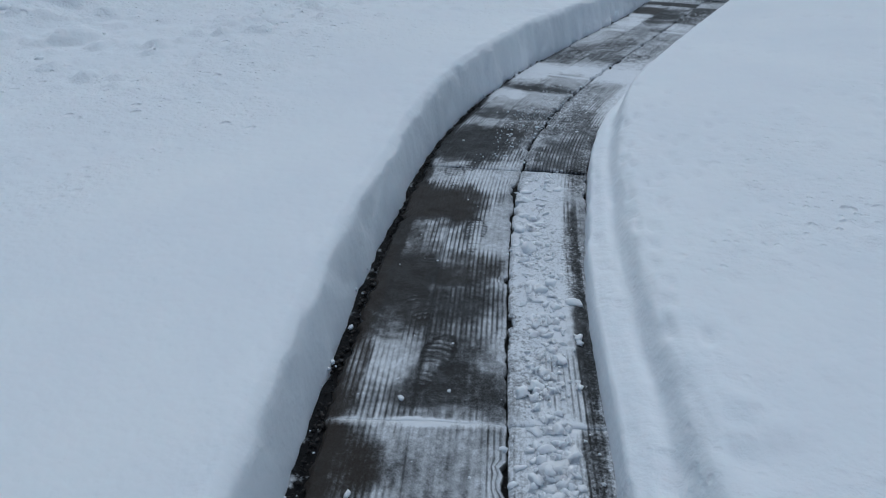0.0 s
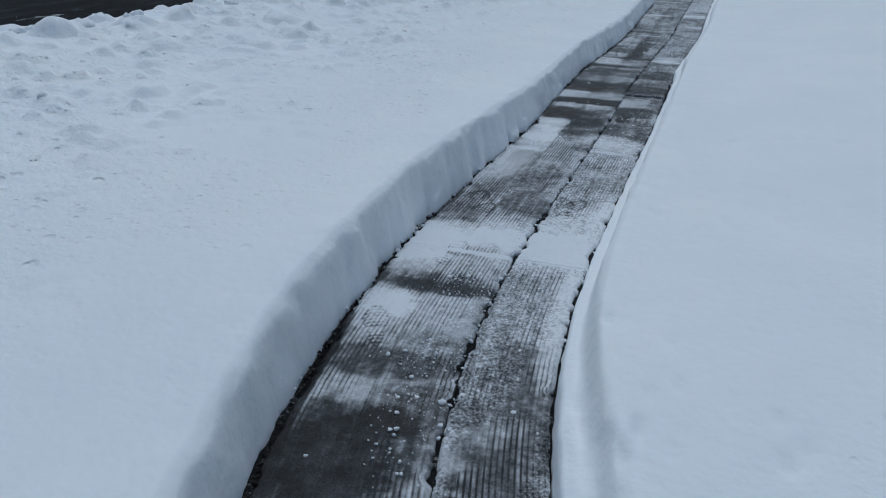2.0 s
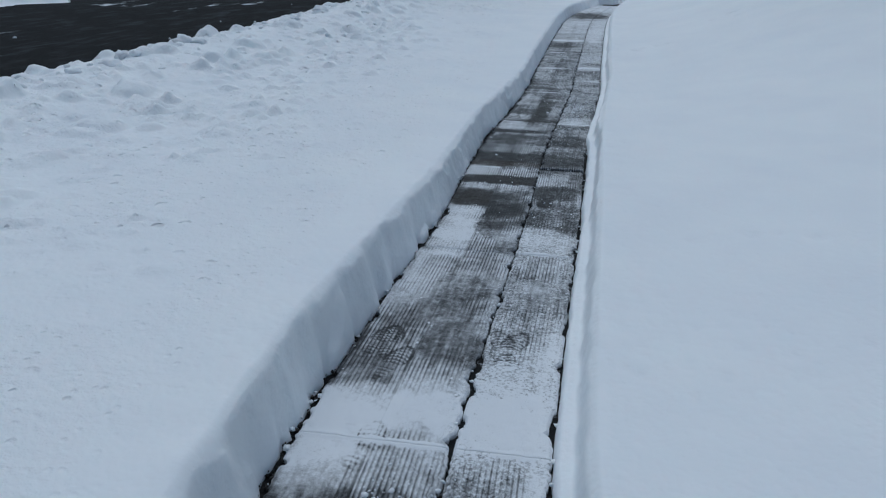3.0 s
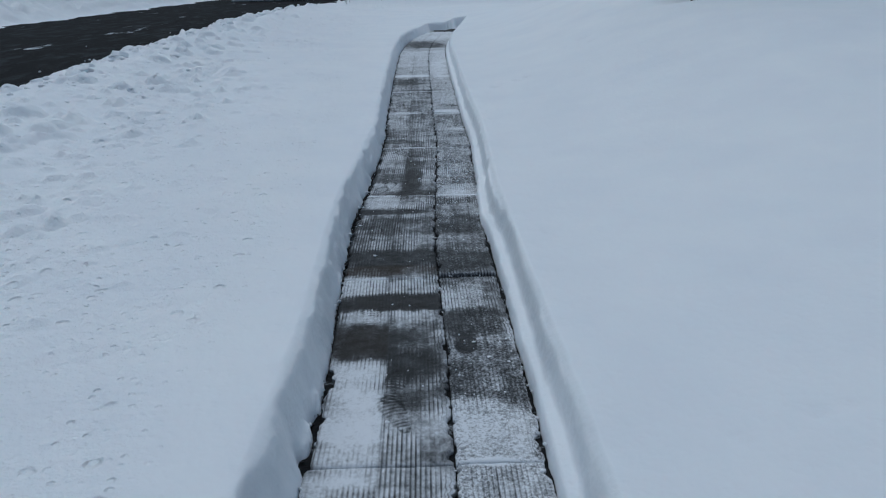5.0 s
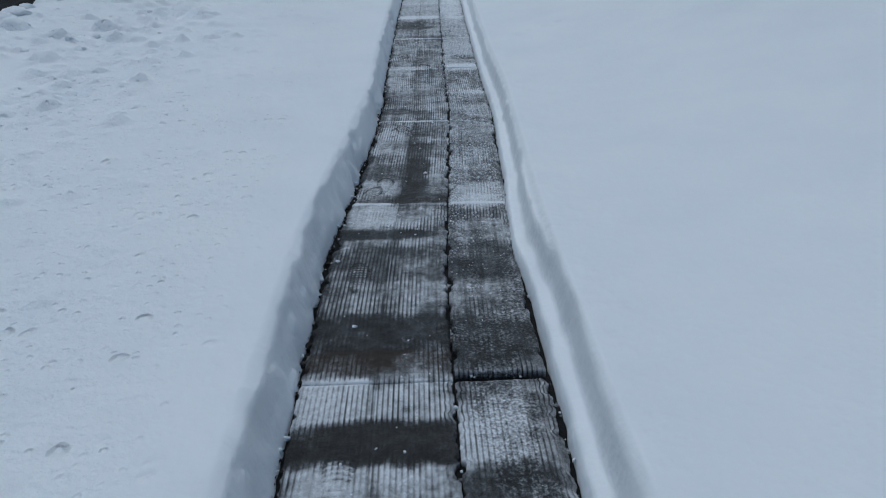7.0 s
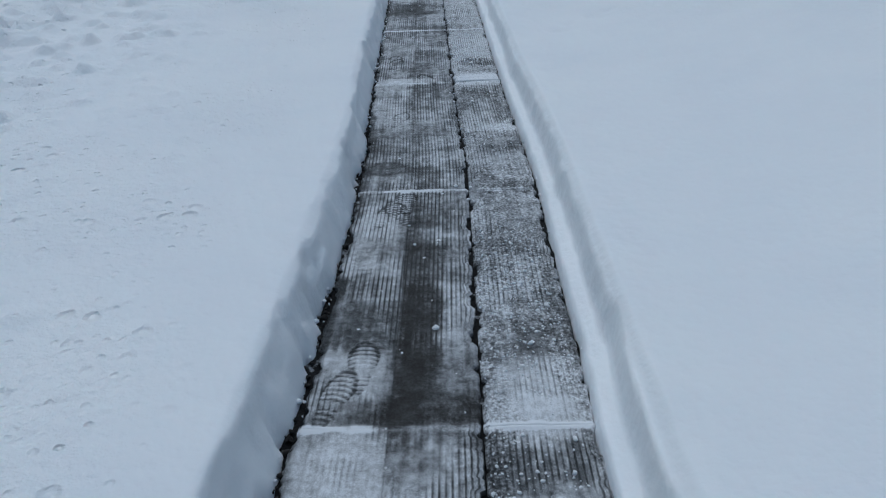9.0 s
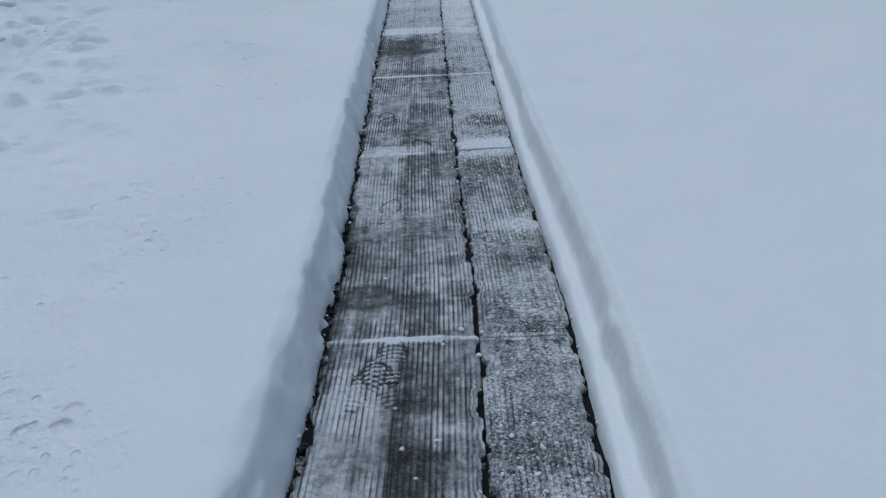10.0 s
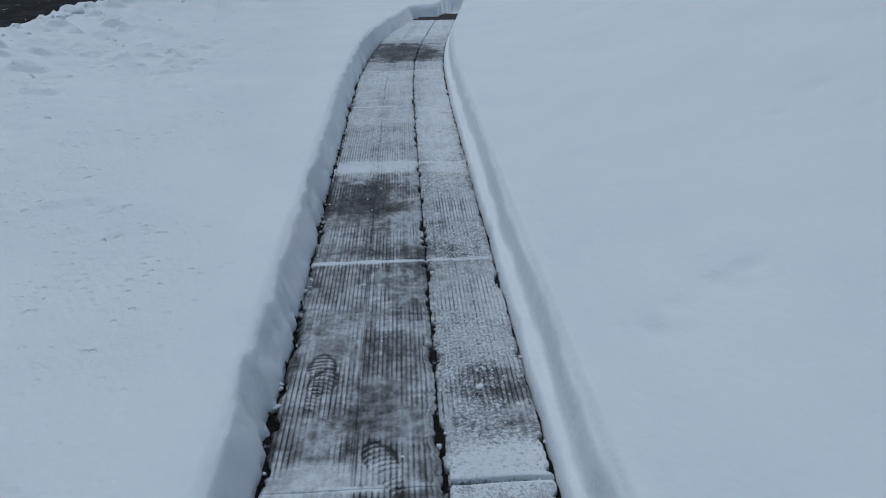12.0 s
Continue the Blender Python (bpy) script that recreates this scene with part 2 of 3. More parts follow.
# small dents in the smooth snow: x, y, radius, depth
DENTS = [(1.42, 6.8, 0.05, 0.025), (1.25, 6.83, 0.035, 0.015), (1.13, 6.8, 0.04, 0.02), (0.83, 6.7, 0.035, 0.015), (1.11, 14.57, 0.09, 0.02), (0.78, 14.32, 0.07, 0.02),
         (2.0, 1.9, 0.04, 0.02), (1.62, 1.45, 0.04, 0.02), (0.98, 2.95, 0.04, 0.02), (1.12, 3.0, 0.03, 0.015), (1.35, 5.7, 0.035, 0.015), (1.65, 5.75, 0.04, 0.02),
         (2.25, 16.4, 0.12, 0.03), (1.95, 16.2, 0.06, 0.02), (2.27, 15.9, 0.06, 0.02), (0.86, 14.5, 0.05, 0.02), (0.74, 14.38, 0.05, 0.018), (1.2, 14.7, 0.06, 0.025), (1.05, 14.65, 0.05, 0.02)]


def ground_height(u, x, y):
    top = rise(y)
    uneven = (fbm(x * 0.5, y * 0.5, 3, 3) - 0.5)
    left_top = 0.215 + 0.075 * smooth(9, 5, y) * (1 - 0.9 * smooth(4.4, 2.8, y)) + 0.05 * uneven + 0.024 * (fbm(x * 9, y * 9, 3, 29) - 0.5) * smooth(-0.95, -0.62, u)
    # left: smooth strip, then thrown clods that grow towards the driveway's edge
    rough = smooth(-1.0, -2.6, x)
    wx, wy = x + 0.10 * (fbm(x * 4, y * 4, 2, 38) - 0.5), y + 0.10 * (fbm(x * 4, y * 4, 2, 39) - 0.5)
    strewn = smooth(0.34, 0.62, fbm(x * 0.9, y * 0.9, 3, 37))
    clods = rough * 0.03 * fbm(x * 5, y * 5, 3, 8) + 0.05 * smooth(-1.6, -3.6, x) * (fbm(x * 1.7, y * 1.7, 3, 42) - 0.4)
    clods = clods + smooth(-0.75, -1.5, x) * (0.25 + 0.75 * strewn) * (0.050 + 0.03 * smooth(-1.8, -2.8, x)) * dome_field(wx * 9, wy * 9, 33, 0.45)
    clods = clods + smooth(-1.3, -2.6, x) * (0.4 + 0.6 * strewn) * 0.11 * dome_field(wx * 5.0, wy * 5.0, 51, 0.55)
    clods = clods + smooth(-2.3, -4.2, x) * 0.22 * dome_field(wx * 2.7, wy * 2.7, 61, 0.5)
    crest = 0.17 * smooth(-3.0, -4.6, x)
    dimples = -0.008 * smooth(0.45, 0.1, clump_cells(x * 9, y * 9, 77)) * smooth(-0.75, -1.3, x) * (fbm(x * 1.1, y * 1.1, 2, 5) > 0.42)
    field_left = left_top + clods + crest + dimples
    # right: smooth lawn that climbs to a tree
    hill = 0.81 * smooth(0.7, 4.4, x) * smooth(5.0, 16.0, y) * smooth(33, 21, y) + 0.10 * smooth(1, 5, x)
    marks = -0.022 * smooth(0.26, 0.05, clump_cells(x * 6.5, y * 6.5, 93)) * smooth(7.0, 4.5, y) * smooth(0.47, 0.56, fbm(x * 2.2, y * 2.2, 2, 17))
    marks = marks + 0.05 * smooth(0.9, 1.5, x) * smooth(6.0, 3.5, y) * smooth(0.40, 0.6, fbm(x * 1.2, y * 1.2, 3, 15)) * dome_field(x * 9, y * 9, 95, 0.35)
    field_right = 0.225 - 0.03 * smooth(4.6, 3, y) + 0.020 * (fbm(x * 9, y * 9, 3, 27) - 0.5) * smooth(0.75, 0.42, u) + 0.04 * smooth(0.5, 1.5, x) + 0.03 * uneven + hill + marks
    for dx, dy, dr, deep in DENTS:
        field_right = field_right - deep * np.exp(-(((x - dx) / dr) ** 2 + ((y - dy) / (dr * 0.8)) ** 2))
    well = np.hypot(x - 4.28, y - 16.7)
    field_right = field_right - 0.27 * np.exp(-(well / 0.60) ** 2) + 0.06 * np.exp(-((well - 0.9) / 0.4) ** 2)
    # trench walls
    wobble = 0.020 * (fbm(y * 1.6, y * 0 + 2, 3, 21) - 0.5) + 0.036 * (fbm(y * 9, u * 16, 3, 22) - 0.5) + 0.026 * (fbm(y * 14, u * 40, 3, 23) - 0.5)
    early = smooth(6.2, 4.5, y)
    lip_w = 0.062 - 0.012 * early
    later = smooth(4.0, 4.8, y)
    left_foot = left_foot_at(y) * (1 - later) + (panel_edge_at(y) - 0.007) * later + 0.15 * smooth(22.5, 25.6, y)
    # dark holes where the foot of the wall has crumbled
    hole = 1 - smooth(0.36, 0.44, fbm(y * 8, y * 0 + 3, 3, 24))
    shelf = left_foot - 0.024 * hole * later
    right_foot = RIGHT_FOOT - 0.055 * smooth(3.3, 2.1, y)
    wl_ = (0.26 - 0.12 * early) * smooth(shelf + 0.006 + 0.010 * later + 0.4 * wobble, shelf - 0.020 + 0.012 * later + 0.4 * wobble, u) + (0.62 + 0.12 * early) * np.clip((left_foot - 0.012 * hole * later + wobble - u) / lip_w, 0, 1) + 0.12 * smooth(left_foot - lip_w * 0.5, left_foot - lip_w - 0.05, u)
    ledge_w = 0.062 - 0.018 * smooth(3.0, 2.3, y) + 0.012 * smooth(2.7, 3.1, y) * smooth(4.2, 3.6, y) + 0.012 * (fbm(y * 1.2, y * 0 + 9, 2, 25) - 0.5)
    jog = -0.014 * smooth(7.8, 8.5, y) * smooth(9.5, 9.2, y) + 0.018 * smooth(9.5, 9.75, y) * smooth(10.8, 10.2, y)
    soft = smooth(5.0, 3.4, y)
    wr_ = (0.40 + 0.20 * soft) * smooth(right_foot - 0.010 + 0.3 * wobble, right_foot + 0.018 + 0.5 * wobble, u + jog) + (0.05 + 0.02 * soft) * smooth(right_foot, RIGHT_FOOT + ledge_w, u)
    wr_ = wr_ + (0.43 - 0.22 * soft) * smooth(RIGHT_FOOT + ledge_w, RIGHT_FOOT + ledge_w + 0.030 + 0.085 * soft, u + wobble * 0.7 + jog) + 0.12 * smooth(RIGHT_FOOT + ledge_w + 0.02, RIGHT_FOOT + ledge_w + 0.07, u)
    # the walkway ends at a cross wall of snow, with a notch that leads on
    stop = 25.75 + 1.6 * smooth(-0.02, 0.14, u) + 0.12 * (fbm(u * 6, y, 2, 73) - 0.5)
    closing = np.maximum(smooth(stop, stop + 0.12, y), smooth(-8.9, -9.1, y))
    wl_, wr_ = np.maximum(wl_, closing), np.maximum(wr_, closing)
    left = (field_left + 0.07) * wl_ - 0.07
    right = (field_right + 0.07) * wr_ - 0.07
    z = left + (right - left) * smooth(-0.4, 0.2, u)
    # driveway: the ploughed bank falls steeply to the tarmac, a second bank stands behind it
    edge = -4.95 + 1.35 * smooth(27, 43, y) + 0.25 * (fbm(y * 0.7, y * 0, 3, 51) - 0.5)
    z = np.where(x < -2.6, z * smooth(edge - 0.45, edge + 0.02, x) - 0.12 * smooth(edge + 0.02, edge - 0.45, x), z)
    far_edge = -14.2 + 1.3 * (fbm(y * 1.1, y * 0 + 6, 3, 57) - 0.5) + 0.9 * (fbm(y * 0.35, y * 0 + 4, 3, 55) - 0.5)
    bank = 0.10 * smooth(0, -1.2, x - far_edge) + 0.75 * smooth(-1.6, -4.2, x - far_edge)
    bank = bank + smooth(-0.5, -1.9, x - far_edge) * (0.42 * np.sqrt(np.maximum(0.3 - clump_cells(x * 2.2, y * 2.2, 65) ** 2, 0)) + 0.35 * np.maximum(0.6 - clump_cells(x * 1.6, y * 1.6, 61), -0.1) + 0.25 * fbm(x * 3, y * 3, 3, 62) + 0.12 * np.sqrt(np.maximum(0.3 - clump_cells(x * 3.2, y * 3.2, 63) ** 2, 0)))
    z = np.where(x < far_edge, -0.12 + bank, z)
    # far lawn beyond the walkway
    far = smooth(35, 40, y) * smooth(-3.5, -2.6, x)
    z = z + far * (0.75 + 0.5 * fbm(x * 0.8, y * 0.8, 4, 71))
    return z + top


def ground_columns():
    left = [-400, -200, -100, -60, -40, -30, -26]
    left += list(np.arange(-23, -13.2, 0.17)) + [-12.5, -10, -8, -6.5, -6]
    left += list(np.arange(-5.7, -0.80, 0.036)) + list(np.arange(-0.80, -0.70, 0.018)) + list(np.arange(-0.70, -0.48, 0.007)) + [-0.4, -0.2, -0.101]
    right = [-0.099, -0.03, 0.02, 0.06, 0.1, 0.14, 0.18, 0.22, 0.25] + list(np.arange(0.262, 0.56, 0.007)) + list(np.arange(0.56, 0.9, 0.02)) + list(np.arange(0.9, 2.4, 0.026)) + list(np.arange(2.4, 6.0, 0.07))
    right += list(np.arange(6.0, 12, 0.3)) + [14, 18, 25, 40, 70, 120, 220, 400]
    return np.array(left + right)


def ground_rows():
    return np.array([-400, -200, -90, -40, -20, -15, -13, -11, -10, -9.2, -9.0, -8.8, -8, -7, -6, -5, -4] + list(np.arange(-3, 0.5, 0.09)) + list(np.arange(0.5, 21, 0.036)) + list(np.arange(21, 29, 0.06))
                    + list(np.arange(29, 56, 0.22)) + [58, 62, 70, 90, 130, 200, 400])


def build_ground():
    u, y = np.meshgrid(ground_columns(), ground_rows())
    n = np.sqrt(1 + crack_slope(y) ** 2)
    near = smooth(7.0, 2.5, np.abs(u)) * smooth(-15, -11, y) * smooth(40, 28, y)
    x = u * (1 + (n - 1) * near) + crack_x(np.clip(y, -11, 28)) * near
    z = ground_height(u, x, y)
    me = mesh_of("ground", np.stack([x, y, z], -1).reshape(-1, 3), grid_faces(*u.shape), SNOW)
    loose = smooth(-0.66, -1.1, x) * (0.25 + 0.75 * smooth(0.36, 0.58, fbm(x * 1.1, y * 1.1, 3, 37))) + 0.8 * smooth(0.8, 1.4, x) * smooth(6.0, 3.5, y) * smooth(0.45, 0.62, fbm(x * 1.4, y * 1.4, 3, 15))
    me.attributes.new("crumbly", "FLOAT", "POINT").data.foreach_set("value", loose.ravel().astype(np.float32))
    return tagged(new("ground", me), "deep undisturbed white snow with a trench shovelled through it", "snow", kind="structure")


ground = build_ground()


def build_driveway():
    ys = np.array([-60, -30] + list(np.arange(-10, 66, 0.5)))
    xs = np.arange(-16.0, -2.6, 0.4)
    x, y = np.meshgrid(xs, ys)
    z = rise(y) - 0.085 + 0.02 * (fbm(x * 0.4, y * 0.4, 3, 81) - 0.5)
    return tagged(new("driveway", mesh_of("driveway", np.stack([x, y, z], -1).reshape(-1, 3), grid_faces(*x.shape), ASPHALT)),
                  "wet black asphalt driveway with thin leftover streaks of snow", "driveway", kind="structure")


driveway = build_driveway()


def build_bed():
    s, u = np.meshgrid(np.concatenate([np.arange(-8.8, 0, 0.1), np.arange(0, 26.6, 0.02)]), np.array([-0.65, -0.62, -0.60, -0.58, -0.56, -0.54, -0.52, -0.50, -0.48, -0.46, -0.3, -0.03, 0, 0.03, 0.2, 0.3, 0.325, 0.35, 0.40]), indexing="ij")
    x, y = on_path(s, u)
    z = rise(y) - 0.020 + 0.022 * (fbm(x * 22, y * 22, 3, 87) - 0.5)
    return tagged(new("path_bed", mesh_of("path_bed", np.stack([x, y, z], -1).reshape(-1, 3), grid_faces(*s.shape), BED)),
                  "dark frozen earth showing in the joints of the walkway", "earth", kind="structure")


path_bed = build_bed()

# ---- walkway: two rows of ribbed concrete panels ----
walkway = tagged(new("walkway"), "narrow walkway of ribbed wet concrete panels scraped of snow", "walkway", kind="structure")
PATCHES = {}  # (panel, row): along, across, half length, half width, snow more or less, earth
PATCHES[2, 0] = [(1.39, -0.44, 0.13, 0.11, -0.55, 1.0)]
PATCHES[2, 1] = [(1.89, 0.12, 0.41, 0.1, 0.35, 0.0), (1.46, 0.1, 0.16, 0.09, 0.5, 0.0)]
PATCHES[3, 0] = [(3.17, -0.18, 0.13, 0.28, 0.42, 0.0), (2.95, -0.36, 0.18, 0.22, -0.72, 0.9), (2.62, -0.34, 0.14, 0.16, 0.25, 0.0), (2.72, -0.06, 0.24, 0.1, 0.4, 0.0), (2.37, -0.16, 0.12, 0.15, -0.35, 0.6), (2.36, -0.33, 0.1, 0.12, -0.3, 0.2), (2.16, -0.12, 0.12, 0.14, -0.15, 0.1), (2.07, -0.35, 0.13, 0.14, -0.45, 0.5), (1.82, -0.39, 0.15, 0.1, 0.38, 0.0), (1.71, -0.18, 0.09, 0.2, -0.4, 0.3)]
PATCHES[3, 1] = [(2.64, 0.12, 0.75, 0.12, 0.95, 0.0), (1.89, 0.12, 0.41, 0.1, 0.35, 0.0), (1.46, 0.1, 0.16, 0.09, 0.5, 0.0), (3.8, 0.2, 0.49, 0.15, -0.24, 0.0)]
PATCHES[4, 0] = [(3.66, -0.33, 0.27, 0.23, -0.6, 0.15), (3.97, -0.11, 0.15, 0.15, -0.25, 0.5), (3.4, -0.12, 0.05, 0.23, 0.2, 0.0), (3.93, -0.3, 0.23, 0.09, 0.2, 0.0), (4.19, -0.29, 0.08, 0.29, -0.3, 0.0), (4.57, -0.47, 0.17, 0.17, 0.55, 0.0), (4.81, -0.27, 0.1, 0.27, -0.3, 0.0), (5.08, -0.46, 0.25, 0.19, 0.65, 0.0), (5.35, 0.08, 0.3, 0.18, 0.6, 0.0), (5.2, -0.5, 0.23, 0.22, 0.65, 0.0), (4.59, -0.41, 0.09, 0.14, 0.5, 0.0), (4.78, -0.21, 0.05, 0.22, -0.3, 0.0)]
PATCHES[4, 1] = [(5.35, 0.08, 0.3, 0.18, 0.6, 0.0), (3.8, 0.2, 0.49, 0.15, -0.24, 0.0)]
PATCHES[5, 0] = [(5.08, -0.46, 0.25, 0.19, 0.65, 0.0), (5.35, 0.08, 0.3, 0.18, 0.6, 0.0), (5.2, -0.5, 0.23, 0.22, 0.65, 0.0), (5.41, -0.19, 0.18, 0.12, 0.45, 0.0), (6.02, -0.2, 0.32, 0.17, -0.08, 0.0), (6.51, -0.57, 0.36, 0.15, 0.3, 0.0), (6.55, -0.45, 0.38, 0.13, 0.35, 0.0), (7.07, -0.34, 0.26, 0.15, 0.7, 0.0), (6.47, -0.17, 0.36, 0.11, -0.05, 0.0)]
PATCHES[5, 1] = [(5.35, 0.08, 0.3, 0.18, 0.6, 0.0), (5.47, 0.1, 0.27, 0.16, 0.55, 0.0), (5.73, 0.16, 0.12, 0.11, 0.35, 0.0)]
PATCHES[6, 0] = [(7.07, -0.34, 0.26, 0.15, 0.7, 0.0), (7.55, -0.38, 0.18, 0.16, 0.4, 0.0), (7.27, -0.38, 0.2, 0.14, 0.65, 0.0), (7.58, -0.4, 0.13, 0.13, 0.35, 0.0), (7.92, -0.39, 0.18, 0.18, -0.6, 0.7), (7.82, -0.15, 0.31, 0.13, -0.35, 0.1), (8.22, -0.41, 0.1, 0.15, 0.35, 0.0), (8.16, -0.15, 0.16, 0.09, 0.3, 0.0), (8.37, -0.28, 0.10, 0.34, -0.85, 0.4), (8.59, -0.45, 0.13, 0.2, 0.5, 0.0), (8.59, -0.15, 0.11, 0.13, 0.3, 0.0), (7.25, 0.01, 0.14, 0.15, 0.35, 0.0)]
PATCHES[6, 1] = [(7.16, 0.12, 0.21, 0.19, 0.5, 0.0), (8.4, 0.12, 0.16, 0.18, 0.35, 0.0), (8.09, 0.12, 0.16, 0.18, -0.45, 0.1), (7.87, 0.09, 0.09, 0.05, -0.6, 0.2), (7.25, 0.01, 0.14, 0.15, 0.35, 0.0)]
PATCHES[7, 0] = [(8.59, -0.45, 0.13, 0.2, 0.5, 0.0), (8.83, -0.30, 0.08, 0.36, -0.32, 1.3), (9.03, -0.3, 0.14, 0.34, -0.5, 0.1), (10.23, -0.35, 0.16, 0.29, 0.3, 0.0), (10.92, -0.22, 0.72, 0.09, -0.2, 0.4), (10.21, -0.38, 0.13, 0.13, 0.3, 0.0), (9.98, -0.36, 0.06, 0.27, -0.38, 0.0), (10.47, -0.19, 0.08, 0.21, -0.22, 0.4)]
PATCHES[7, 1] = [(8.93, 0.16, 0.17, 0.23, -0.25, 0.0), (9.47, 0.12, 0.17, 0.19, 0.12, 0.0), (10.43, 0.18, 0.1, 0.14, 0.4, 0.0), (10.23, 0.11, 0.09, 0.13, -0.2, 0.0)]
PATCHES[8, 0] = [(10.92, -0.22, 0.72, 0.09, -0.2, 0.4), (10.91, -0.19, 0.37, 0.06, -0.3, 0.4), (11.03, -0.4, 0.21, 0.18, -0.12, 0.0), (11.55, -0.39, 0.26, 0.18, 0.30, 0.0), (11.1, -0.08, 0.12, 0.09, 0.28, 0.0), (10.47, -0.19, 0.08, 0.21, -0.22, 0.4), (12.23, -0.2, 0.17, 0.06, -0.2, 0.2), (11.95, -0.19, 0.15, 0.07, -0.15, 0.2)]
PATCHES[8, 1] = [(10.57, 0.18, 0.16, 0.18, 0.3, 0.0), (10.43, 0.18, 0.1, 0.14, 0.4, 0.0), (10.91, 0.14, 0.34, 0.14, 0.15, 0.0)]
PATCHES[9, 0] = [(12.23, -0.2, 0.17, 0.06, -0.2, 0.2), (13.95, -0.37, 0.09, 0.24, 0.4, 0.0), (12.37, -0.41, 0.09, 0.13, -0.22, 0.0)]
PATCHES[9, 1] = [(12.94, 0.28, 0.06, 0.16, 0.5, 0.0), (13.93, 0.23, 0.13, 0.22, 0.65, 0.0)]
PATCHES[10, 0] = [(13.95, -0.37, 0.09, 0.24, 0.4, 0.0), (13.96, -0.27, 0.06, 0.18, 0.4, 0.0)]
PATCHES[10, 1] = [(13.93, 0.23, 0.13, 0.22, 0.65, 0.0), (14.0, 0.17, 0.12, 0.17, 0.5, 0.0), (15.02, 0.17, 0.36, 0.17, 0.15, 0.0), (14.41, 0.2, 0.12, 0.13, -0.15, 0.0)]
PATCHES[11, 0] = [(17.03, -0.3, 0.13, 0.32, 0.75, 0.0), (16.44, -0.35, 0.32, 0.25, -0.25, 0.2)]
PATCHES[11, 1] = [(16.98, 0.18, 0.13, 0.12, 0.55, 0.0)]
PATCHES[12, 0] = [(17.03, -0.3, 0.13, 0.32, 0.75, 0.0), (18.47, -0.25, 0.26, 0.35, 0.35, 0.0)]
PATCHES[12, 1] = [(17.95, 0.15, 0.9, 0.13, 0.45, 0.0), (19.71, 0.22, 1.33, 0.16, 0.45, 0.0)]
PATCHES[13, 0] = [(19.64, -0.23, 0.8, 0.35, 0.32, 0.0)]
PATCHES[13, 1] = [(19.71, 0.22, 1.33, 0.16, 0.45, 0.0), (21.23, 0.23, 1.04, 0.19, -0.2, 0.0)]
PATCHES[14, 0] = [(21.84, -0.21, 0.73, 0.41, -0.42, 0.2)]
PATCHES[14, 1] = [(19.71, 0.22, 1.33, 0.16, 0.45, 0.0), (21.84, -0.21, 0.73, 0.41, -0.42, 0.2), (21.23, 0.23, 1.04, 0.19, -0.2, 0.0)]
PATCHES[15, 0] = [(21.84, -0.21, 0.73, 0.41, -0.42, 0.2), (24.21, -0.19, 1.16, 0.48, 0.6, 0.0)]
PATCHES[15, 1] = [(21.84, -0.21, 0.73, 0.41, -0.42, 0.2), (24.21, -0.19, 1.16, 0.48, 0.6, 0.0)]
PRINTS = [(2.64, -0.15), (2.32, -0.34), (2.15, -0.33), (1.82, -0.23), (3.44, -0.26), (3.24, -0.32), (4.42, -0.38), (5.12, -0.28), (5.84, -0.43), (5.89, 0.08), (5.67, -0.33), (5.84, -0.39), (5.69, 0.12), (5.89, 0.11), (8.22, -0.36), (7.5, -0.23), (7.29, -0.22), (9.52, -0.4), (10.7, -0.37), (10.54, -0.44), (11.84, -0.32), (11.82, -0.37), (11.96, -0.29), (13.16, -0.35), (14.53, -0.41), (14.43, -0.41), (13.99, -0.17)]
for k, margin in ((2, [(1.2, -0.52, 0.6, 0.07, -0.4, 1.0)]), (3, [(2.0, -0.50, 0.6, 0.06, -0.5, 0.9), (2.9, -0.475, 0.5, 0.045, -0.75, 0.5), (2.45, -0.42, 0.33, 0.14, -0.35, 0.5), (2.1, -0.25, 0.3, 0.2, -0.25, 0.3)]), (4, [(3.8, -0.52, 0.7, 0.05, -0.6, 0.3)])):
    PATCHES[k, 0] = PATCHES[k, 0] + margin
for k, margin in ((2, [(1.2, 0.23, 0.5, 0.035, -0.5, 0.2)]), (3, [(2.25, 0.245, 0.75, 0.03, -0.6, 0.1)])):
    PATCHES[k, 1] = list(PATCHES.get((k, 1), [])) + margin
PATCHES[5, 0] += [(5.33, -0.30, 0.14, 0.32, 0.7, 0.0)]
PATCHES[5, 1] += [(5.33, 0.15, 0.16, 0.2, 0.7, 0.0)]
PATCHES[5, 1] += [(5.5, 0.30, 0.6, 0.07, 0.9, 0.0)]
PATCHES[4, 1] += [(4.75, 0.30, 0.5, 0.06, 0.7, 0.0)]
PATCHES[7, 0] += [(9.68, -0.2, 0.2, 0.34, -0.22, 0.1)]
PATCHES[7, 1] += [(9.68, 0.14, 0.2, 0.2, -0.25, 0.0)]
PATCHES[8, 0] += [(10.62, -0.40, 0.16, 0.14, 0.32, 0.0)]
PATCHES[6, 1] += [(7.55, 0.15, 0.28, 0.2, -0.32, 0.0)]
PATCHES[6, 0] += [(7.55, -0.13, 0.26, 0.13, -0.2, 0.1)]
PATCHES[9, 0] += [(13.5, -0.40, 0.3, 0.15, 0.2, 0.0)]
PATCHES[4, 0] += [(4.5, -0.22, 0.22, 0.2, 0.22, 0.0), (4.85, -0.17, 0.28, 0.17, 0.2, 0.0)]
RIB, SEAM = 0.0172, -0.268
